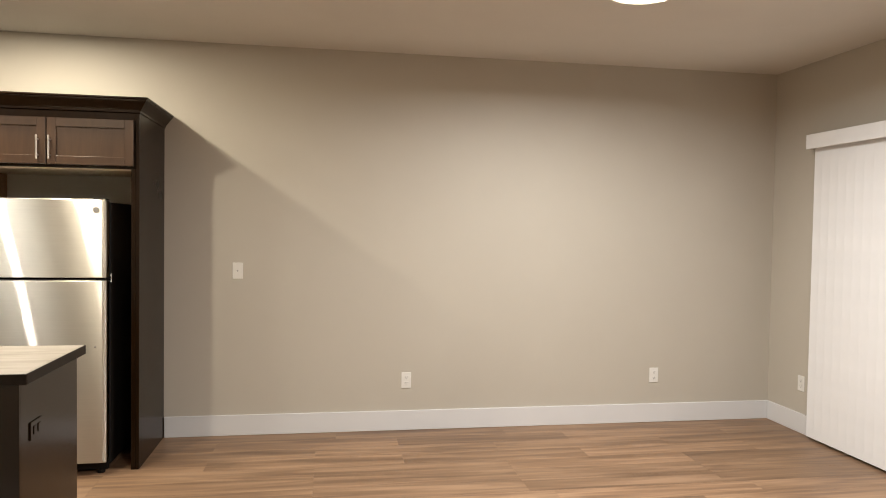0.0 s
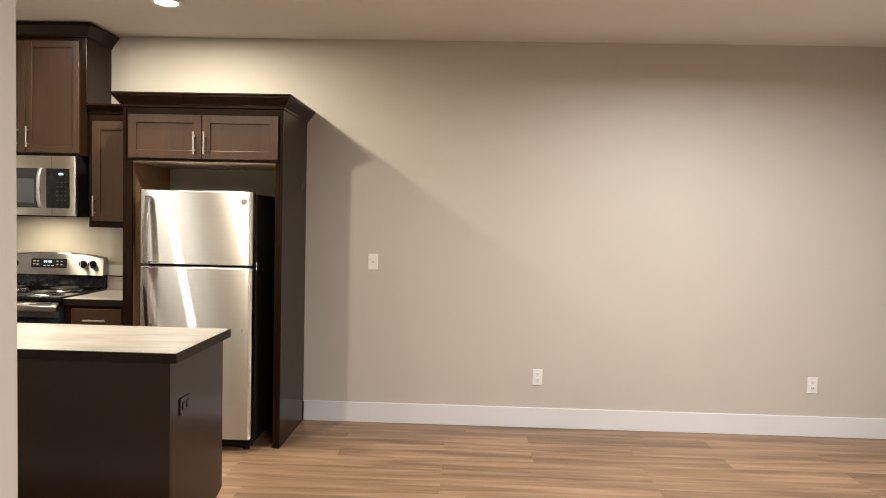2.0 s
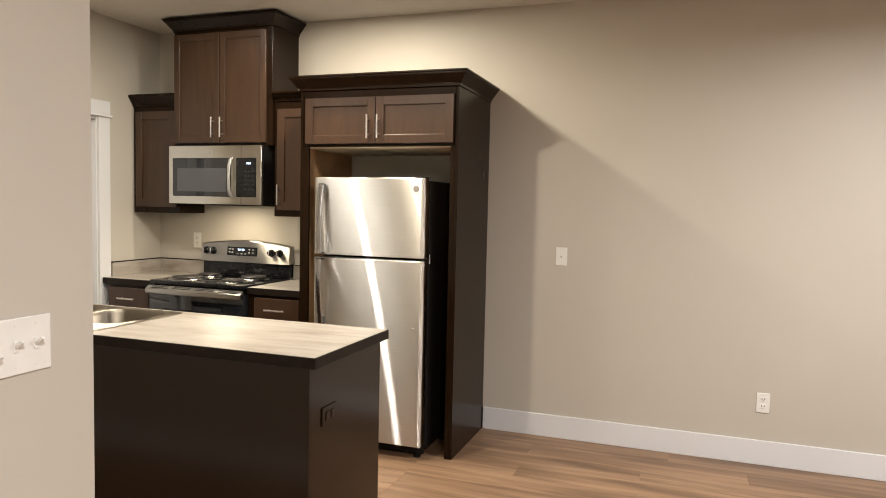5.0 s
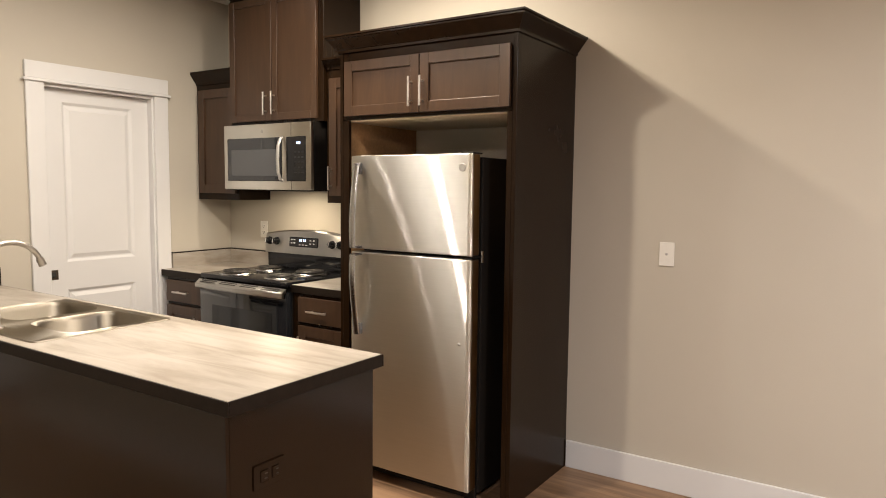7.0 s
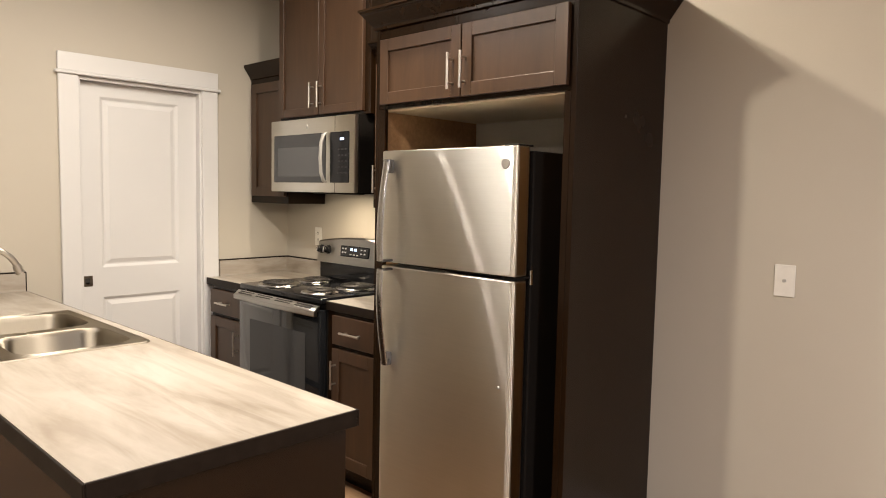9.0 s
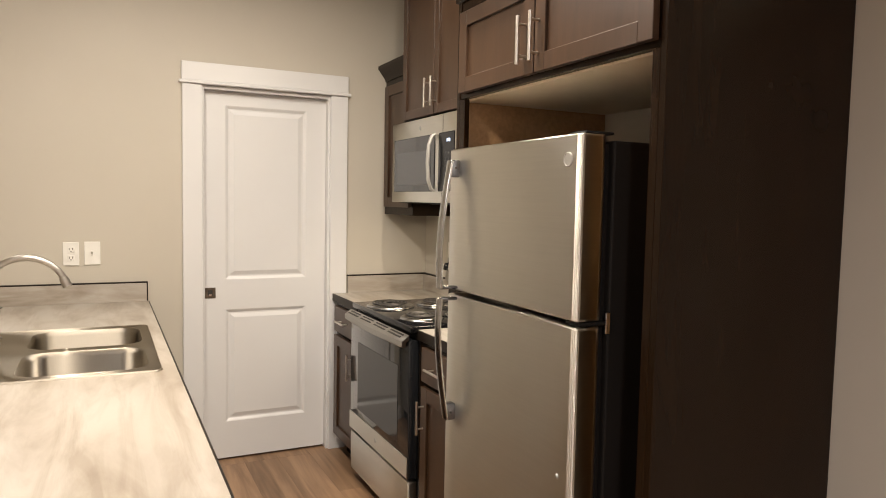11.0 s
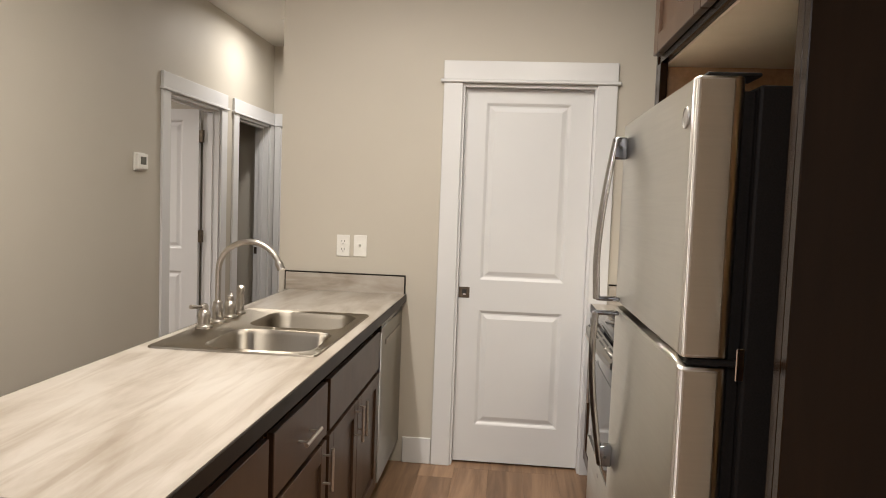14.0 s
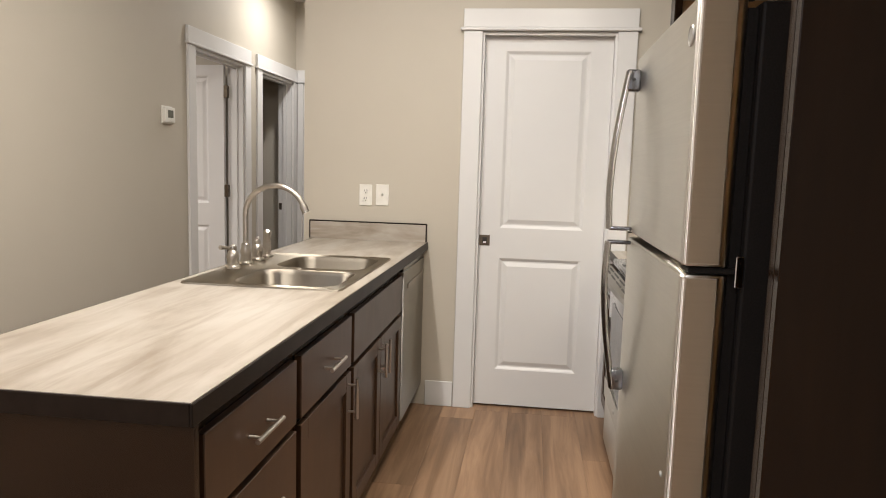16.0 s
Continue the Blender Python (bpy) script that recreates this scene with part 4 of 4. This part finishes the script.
# ---- range ----
rg = thing("electric_range", ((RX0 + RX1) / 2, 5.36, 0), "black and stainless electric coil range", "range")
RC = (RX0 + RX1) / 2
part("body", box(RX0 + 0.002, RX1 - 0.002, 5.113, N - 0.012, 0.050, 0.896, 0.003), BLACK_MATT, rg)
for fx in (RX0 + 0.06, RX1 - 0.06):
    for fy in (5.16, 5.60):
        part("foot", lathe([(0.018, 0.0), (0.018, 0.012), (0.008, 0.014), (0.008, 0.05)], (fx, fy, 0.0), 12), BLACK_MATT, rg)
bm = box(RX0, RX1, 5.070, N - 0.070, 0.897, 0.926, 0.007, seg=3)
part("cooktop", bm, BLACK, rg, "glossy black cooktop", 40)
for bx, by, r in ((-0.190, 5.205, 0.098), (-0.190, 5.455, 0.078), (0.190, 5.205, 0.078), (0.190, 5.455, 0.098)):
    bn = part("drip_bowl", lathe([(0.02, 0.002), (r * 0.5, 0.003), (r * 0.9, 0.006), (r + 0.008, 0.011), (r + 0.018, 0.009), (r + 0.022, 0.002)], (RC + bx, by, 0.925), 32), DARK_CHROME, rg, "chrome drip bowl", 50)
    pts = []
    turns = 4 if r > 0.09 else 3.2
    for i in range(int(turns * 22) + 1):
        a = 2 * math.pi * i / 22
        rr = 0.018 + (r - 0.022) * i / (turns * 22)
        pts.append((RC + bx + rr * math.cos(a), by + rr * math.sin(a), 0.9435))
    part("coil", tube(pts, 0.0058, 6, flat=0.8), COIL, bn, "dark burner coil", 60)
bm = bmesh.new()
cols = []
for i in range(17):
    u = i / 16
    x = RX0 + 0.004 + (RX1 - RX0 - 0.008) * u
    zt = 1.150 + 0.032 * (1 - (2 * u - 1) ** 2)
    cols.append([bm.verts.new(c) for c in ((x, 5.598, 1.022), (x, 5.612, zt - 0.008), (x, 5.622, zt), (x, 5.665, zt), (x, 5.672, 1.022))])
for a, b in zip(cols, cols[1:]):
    for i in range(5):
        bm.faces.new((a[i], a[(i + 1) % 5], b[(i + 1) % 5], b[i]))
for c in (cols[0], cols[-1]):
    bm.faces.new(c)
bg = part("backguard", bm, GUARD_STEEL, rg, "curved stainless control panel", 35)
part("backguard_riser", box(RX0 + 0.010, RX1 - 0.010, 5.616, 5.672, 0.926, 1.0215, 0.004), BLACK, rg)
tilt = Matrix.Translation((RC, 5.603, 1.100)) @ pose(0, 0, 0, -6)
dp = part("display_panel", box(-0.150, 0.110, -0.0035, 0.006, -0.030, 0.034, 0.004), BLACK, bg, "black display panel", m=tilt)
for i, (dx, dz, w, hh) in enumerate(((-0.125, 0.016, 0.016, 0.008), (-0.100, 0.016, 0.016, 0.008), (-0.125, -0.006, 0.016, 0.008), (-0.100, -0.006, 0.016, 0.008), (0.045, 0.016, 0.014, 0.008), (0.075, 0.016, 0.014, 0.008), (0.045, -0.006, 0.014, 0.008), (0.075, -0.006, 0.014, 0.008), (-0.05, -0.016, 0.018, 0.006), (-0.02, -0.016, 0.018, 0.006), (0.010, -0.016, 0.018, 0.006))):
    part("key", box(dx - w / 2, dx + w / 2, -0.0045, -0.0036, dz - hh / 2, dz + hh / 2), KEY_PRINT, dp, m=tilt)
for dx in (-0.050, -0.036, -0.016, -0.002):
    part("digit", box(dx - 0.004, dx + 0.004, -0.0046, -0.0036, 0.006, 0.022), CLOCK, dp, "lit clock digit", m=tilt)
for kx in (-0.335, -0.270, 0.232, 0.300):
    k = part("knob", lathe([(0.0, 0.034), (0.015, 0.034), (0.019, 0.030), (0.021, 0.008), (0.026, 0.004), (0.027, -0.006)], (0, 0, 0), 20, axis="-y"), BLACK, bg, "black knob with a chrome band", 40, m=tilt @ Matrix.Translation((kx, 0, 0.0)))
    part("knob_grip", box(-0.005, 0.005, -0.040, -0.030, -0.017, 0.017, 0.002), CHROME, k, m=tilt @ Matrix.Translation((kx, 0, 0.0)))
od = part("oven_door", box(RX0 + 0.004, RX1 - 0.004, 5.064, 5.111, 0.270, 0.868, 0.006, seg=2), DARK_GLASS, rg, "dark glass oven door", 40)
part("oven_window", box(RX0 + 0.120, RX1 - 0.120, 5.062, 5.0635, 0.400, 0.740), OVEN_SCREEN, od, "screened oven window")
part("door_trim", box(RX0 + 0.004, RX1 - 0.004, 5.060, 5.064, 0.278, 0.365, 0.001), STEEL, od, "stainless lower strip")
part("trim_badge", lathe([(0.0, 0.002), (0.010, 0.002), (0.011, 0.0)], (RC, 5.060, 0.322), 16, axis="-y"), BADGE, od)
# bowed handle over the whole width, with vent slots along its top
bm = bmesh.new()
cols = []
for i in range(21):
    u = i / 20
    x = RX0 + 0.002 + (RX1 - RX0 - 0.004) * u
    yo = 5.030 - 0.014 * (1 - (2 * u - 1) ** 2)
    cols.append([bm.verts.new(c) for c in ((x, 5.0625, 0.892), (x, yo + 0.006, 0.872), (x, yo, 0.867), (x, yo, 0.846), (x, yo + 0.006, 0.840), (x, yo + 0.016, 0.842), (x, yo + 0.018, 0.862), (x, 5.0625, 0.872))])
for a, b in zip(cols, cols[1:]):
    for i in range(8):
        bm.faces.new((a[i], a[(i + 1) % 8], b[(i + 1) % 8], b[i]))
for c in (cols[0], cols[-1]):
    bm.faces.new(c)
hd = part("handle", bm, GUARD_STEEL, od, "wide stainless handle with vent slots", 35)
for k in range(4):
    for r in range(2):
        cx = RC - 0.27 + k * 0.18
        ym, half = 5.0625 - 0.010 - r * 0.014, 0.0035
        sl = Matrix.Translation((cx, ym, 0.8925 - (5.0625 - ym) * 0.50)) @ pose(0, 0, 0, 27)
        part("vent_slot", box(-0.070, 0.070, -half, half, -0.002, 0.0008), SLOT, hd, m=sl)
part("storage_drawer", box(RX0 + 0.004, RX1 - 0.004, 5.068, 5.111, 0.060, 0.258, 0.005, seg=2), STEEL, rg, "stainless storage drawer", 40)
part("kick_plate", box(RX0 + 0.02, RX1 - 0.02, 5.15, 5.16, 0.004, 0.058), BLACK_MATT, rg)

# ---- microwave ----
MX0, MX1, MY = -2.852, -2.092, 5.290
mw = thing("microwave", ((MX0 + MX1) / 2, 5.48, 1.443), "stainless over-the-range microwave under a tall cabinet", "microwave")
part("body", box(MX0 + 0.002, MX1 - 0.002, MY + 0.028, N - 0.003, 1.447, 1.848, 0.002), BLACK_MATT, mw)
part("underside", box(MX0 + 0.02, MX1 - 0.02, MY + 0.04, N - 0.02, 1.440, 1.4465), BLACK_MATT, mw)
front = part("front_frame", box(MX0, MX1, MY, MY + 0.0275, 1.445, 1.844, 0.004, seg=2), STEEL, mw, "stainless front", 40)
SPL = -2.252
part("door_window", box(MX0 + 0.035, -2.330, MY - 0.003, MY + 0.001, 1.497, 1.760, 0.003), DARK_GLASS, front, "dark glass window")
part("window_screen", box(MX0 + 0.075, -2.372, MY - 0.0045, MY - 0.003, 1.530, 1.690), WINDOW_MESH, front)
part("control_panel", box(-2.290, MX1 - 0.040, MY - 0.003, MY + 0.001, 1.497, 1.760, 0.003), BLACK, front, "black control panel")
part("seam", box(SPL - 0.0015, SPL + 0.0015, MY - 0.0008, MY + 0.002, 1.446, 1.843), SLOT, front)
pts = [(-2.322, MY - 0.004, 1.500), (-2.322, MY - 0.022, 1.508), (-2.324, MY - 0.036, 1.55), (-2.324, MY - 0.041, 1.628), (-2.324, MY - 0.036, 1.706), (-2.322, MY - 0.022, 1.748), (-2.322, MY - 0.004, 1.757)]
part("handle", tube(pts, 0.012, 12, flat=0.6), BADGE, front, "bowed stainless handle", 40)
for k in range(3):
    part("digit", box(-2.205 + k * 0.012, -2.197 + k * 0.012, MY - 0.0042, MY - 0.003, 1.716, 1.730), CLOCK, front, "lit clock digit")
for r in range(5):
    for k in range(3):
        part("key", box(-2.222 + k * 0.028, -2.206 + k * 0.028, MY - 0.0032, MY - 0.003, 1.545 + r * 0.030, 1.553 + r * 0.030), KEY_DARK, front)
part("badge", lathe([(0.0, 0.002), (0.010, 0.002), (0.011, 0.0)], (-2.50, MY, 1.800), 16, axis="-y"), BADGE, front)
part("filter_light", box(-2.58, -2.32, MY + 0.10, MY + 0.26, 1.436, 1.4395), SLOT, mw)

# ---- fridge ----
FX0, FX1, FY = -1.486, -0.788, 4.943
fr = thing("fridge", ((FX0 + FX1) / 2, 5.28, 0), "stainless top-freezer fridge with black sides", "fridge")
part("body", box(FX0 + 0.004, FX1 - 0.002, 5.042, 5.640, 0.045, 1.608, 0.006, seg=2), BLACK_MATT, fr, "black textured cabinet")
part("gasket", box(FX0 + 0.02, FX1 - 0.02, 5.0215, 5.0415, 0.09, 1.600), BLACK_MATT, fr)


def flat_door(x0, x1, z0, z1, yf, yb, n=12):
    """A flat door leaf with round upright edges and two beads beside its right one."""
    bm = bmesh.new()
    outline = []
    a, b = x0 + 0.010, x1 - 0.021
    for i in range(n + 1):
        u = i / n
        outline.append((a + (b - a) * u, yf + 0.0012 * (2 * u - 1) ** 2))
    ye = yf + 0.0012
    for bx in (b + 0.001, b + 0.008):
        outline += [(bx, ye + 0.0014), (bx + 0.0012, ye - 0.0004), (bx + 0.003, ye - 0.0012), (bx + 0.0048, ye - 0.0004), (bx + 0.006, ye + 0.0014)]
    for i in range(7):
        t = radians(90 * i / 6)
        outline.append((x1 - 0.005 + 0.005 * math.sin(t), ye + 0.005 * (1 - math.cos(t))))
    outline += [(x1, ye + 0.0075), (x1, yb - 0.021), (x1, yb - 0.018), (x1 - 0.001, yb - 0.011), (x1 - 0.004, yb - 0.005), (x1 - 0.010, yb)]
    outline += [(x0 + 0.004, yb), (x0, yb - 0.006), (x0, yb - 0.009), (x0, ye + 0.013), (x0, ye + 0.010), (x0 + 0.0008, ye + 0.006), (x0 + 0.003, ye + 0.0028), (x0 + 0.006, ye + 0.0008)]
    rings = []
    for inset, z in ((0.004, z0), (0.0, z0 + 0.004), (0.0, z1 - 0.004), (0.004, z1)):
        rings.append([bm.verts.new((x + (inset if x < (x0 + x1) / 2 else -inset), y + (inset if y < yb - 0.01 else 0), z)) for x, y in outline])
    k = len(outline)
    for a, b in zip(rings, rings[1:]):
        for i in range(k):
            bm.faces.new((a[i], a[(i + 1) % k], b[(i + 1) % k], b[i]))
    bm.faces.new(rings[0])
    bm.faces.new(rings[-1])
    return bm


def fridge_door(name, z0, z1, label):
    d = part(name, flat_door(FX0, FX1, z0, z1, FY, FY + 0.078), STEEL, fr, label, 30)
    # Thin added strip whose brown tone paints in the reflection on the door's side.
    part("door_side", box(FX1 + 0.0002, FX1 + 0.0016, FY + 0.0085, FY + 0.060, z0 + 0.006, z1 - 0.006, 0.0006), SIDE_STEEL, d, "door side strip with a brown reflection in its colour")
    return d


fd = fridge_door("freezer_door", 1.167, 1.621, "brushed stainless freezer door")
ld = fridge_door("fridge_door", 0.082, 1.151, "brushed stainless lower door")
part("badge", lathe([(0.0, 0.0015), (0.0155, 0.0015), (0.0165, 0.003), (0.018, 0.0022), (0.0185, 0.0)], (-0.840, FY + 0.0008, 1.560), 28, axis="-y"), BADGE, fd, "round grey badge", 40)
part("lock_dimple", lathe([(0.0, 0.0035), (0.004, 0.003), (0.007, 0.0)], (-0.847, FY + 0.001, 0.766), 12, axis="-y"), BADGE, ld)
for d, za, zb, flip in ((fd, 1.172, 1.584, 1), (ld, 0.744, 1.146, -1)):
    hx = FX0 + 0.060
    lo_pts = []
    for i in range(17):
        u = i / 16
        z = za + 0.004 + (zb - za - 0.008) * u
        v = u if flip == 1 else 1 - u
        out = 0.026 + 0.034 * math.sin(min(1.0, 1.25 * (1 - v)) * math.pi / 2) - 0.004 * max(0.0, 0.2 - v) / 0.2
        lo_pts.append((hx, FY - out, z))
    part("handle", tube(lo_pts, 0.0175, 14, flat=0.5), HANDLE_STEEL, d, "curved stainless handle", 40)
    zf = zb if flip == 1 else za
    foot = box(hx - 0.0165, hx + 0.0165, FY - 0.034, FY + 0.002, min(zf, zf - flip * 0.055), max(zf, zf - flip * 0.055), 0.006, seg=3)
    foot = part("handle_foot", foot, FOOT_CHROME, d, "dark polished handle foot", 40)
    part("set_screw", lathe([(0.0, 0.0), (0.0035, 0.0), (0.004, -0.0008)], (hx + 0.0172, FY - 0.016, zf - flip * 0.026), 10, axis="x"), SLOT, foot)
    zn = za if flip == 1 else zb
    part("handle_foot", box(hx - 0.015, hx + 0.015, FY - 0.058, FY + 0.002, min(zn, zn + flip * 0.010), max(zn, zn + flip * 0.010), 0.004, seg=2), FOOT_CHROME, d, "dark polished handle foot", 40)
part("hinge_cap", box(FX1 - 0.075, FX1 - 0.010, 4.962, 5.048, 1.6215, 1.6285, 0.003, seg=2), BLACK_MATT, fr)
part("hinge_plate", box(FX1 - 0.06, FX1 - 0.001, 4.954, 5.0405, 1.1540, 1.1640, 0.003), BLACK_MATT, fr)
part("hinge_bracket", box(FX1 - 0.0015, FX1 + 0.005, 5.0300, 5.0435, 1.133, 1.187, 0.0015), CHROME, fr, "chrome middle hinge")
part("kick_grille", box(FX0 + 0.01, FX1 - 0.01, 5.022, 5.0405, 0.020, 0.078, 0.002), BLACK_MATT, fr)
for fx in (FX0 + 0.05, FX1 - 0.05):
    part("foot", lathe([(0.022, 0.0), (0.022, 0.014), (0.010, 0.018), (0.010, 0.046)], (fx, 5.03, 0.0), 12), BLACK_MATT, fr)
    part("foot", lathe([(0.022, 0.0), (0.022, 0.014), (0.010, 0.018), (0.010, 0.046)], (fx, 5.58, 0.0), 12), BLACK_MATT, fr)

# ---- floor planks ----
PW, PL = 0.181, 1.219
meshes = {}


def plank_mesh(length, width):
    key = (round(length, 3), round(width, 3))
    if key not in meshes:
        bm = box(0.0002, length - 0.0002, 0.0002, width - 0.0002, -0.006, 0.0, 0.0004)
        meshes[key] = finish(bm, PLANK, "plank")
    return meshes[key]


def lay(x0, x1, y0, y1, seed):
    rng = random.Random(seed)
    y = y1
    while y - y0 > 0.01:
        w = min(PW, y - y0)
        x = x0 - rng.choice((0.12, 0.31, 0.52, 0.73, 0.94, 1.08))
        while x < x1 - 0.01:
            a, b = max(x, x0), min(x + PL, x1)
            if b - a > 0.02:
                ob = new("plank", plank_mesh(b - a, w))
                ob.parent = floor
                ob.matrix_local = Matrix.Translation(Vector((a, y - w, 0)) - floor.location)
            x += PL
        y -= w


lay(LW, E, S, HS, 3)
lay(HW, E, HS, HN, 4)
lay(W - 0.1, E, HN, N, 5)
for ob in (floor, ceil):
    ob["kind"] = "structure"
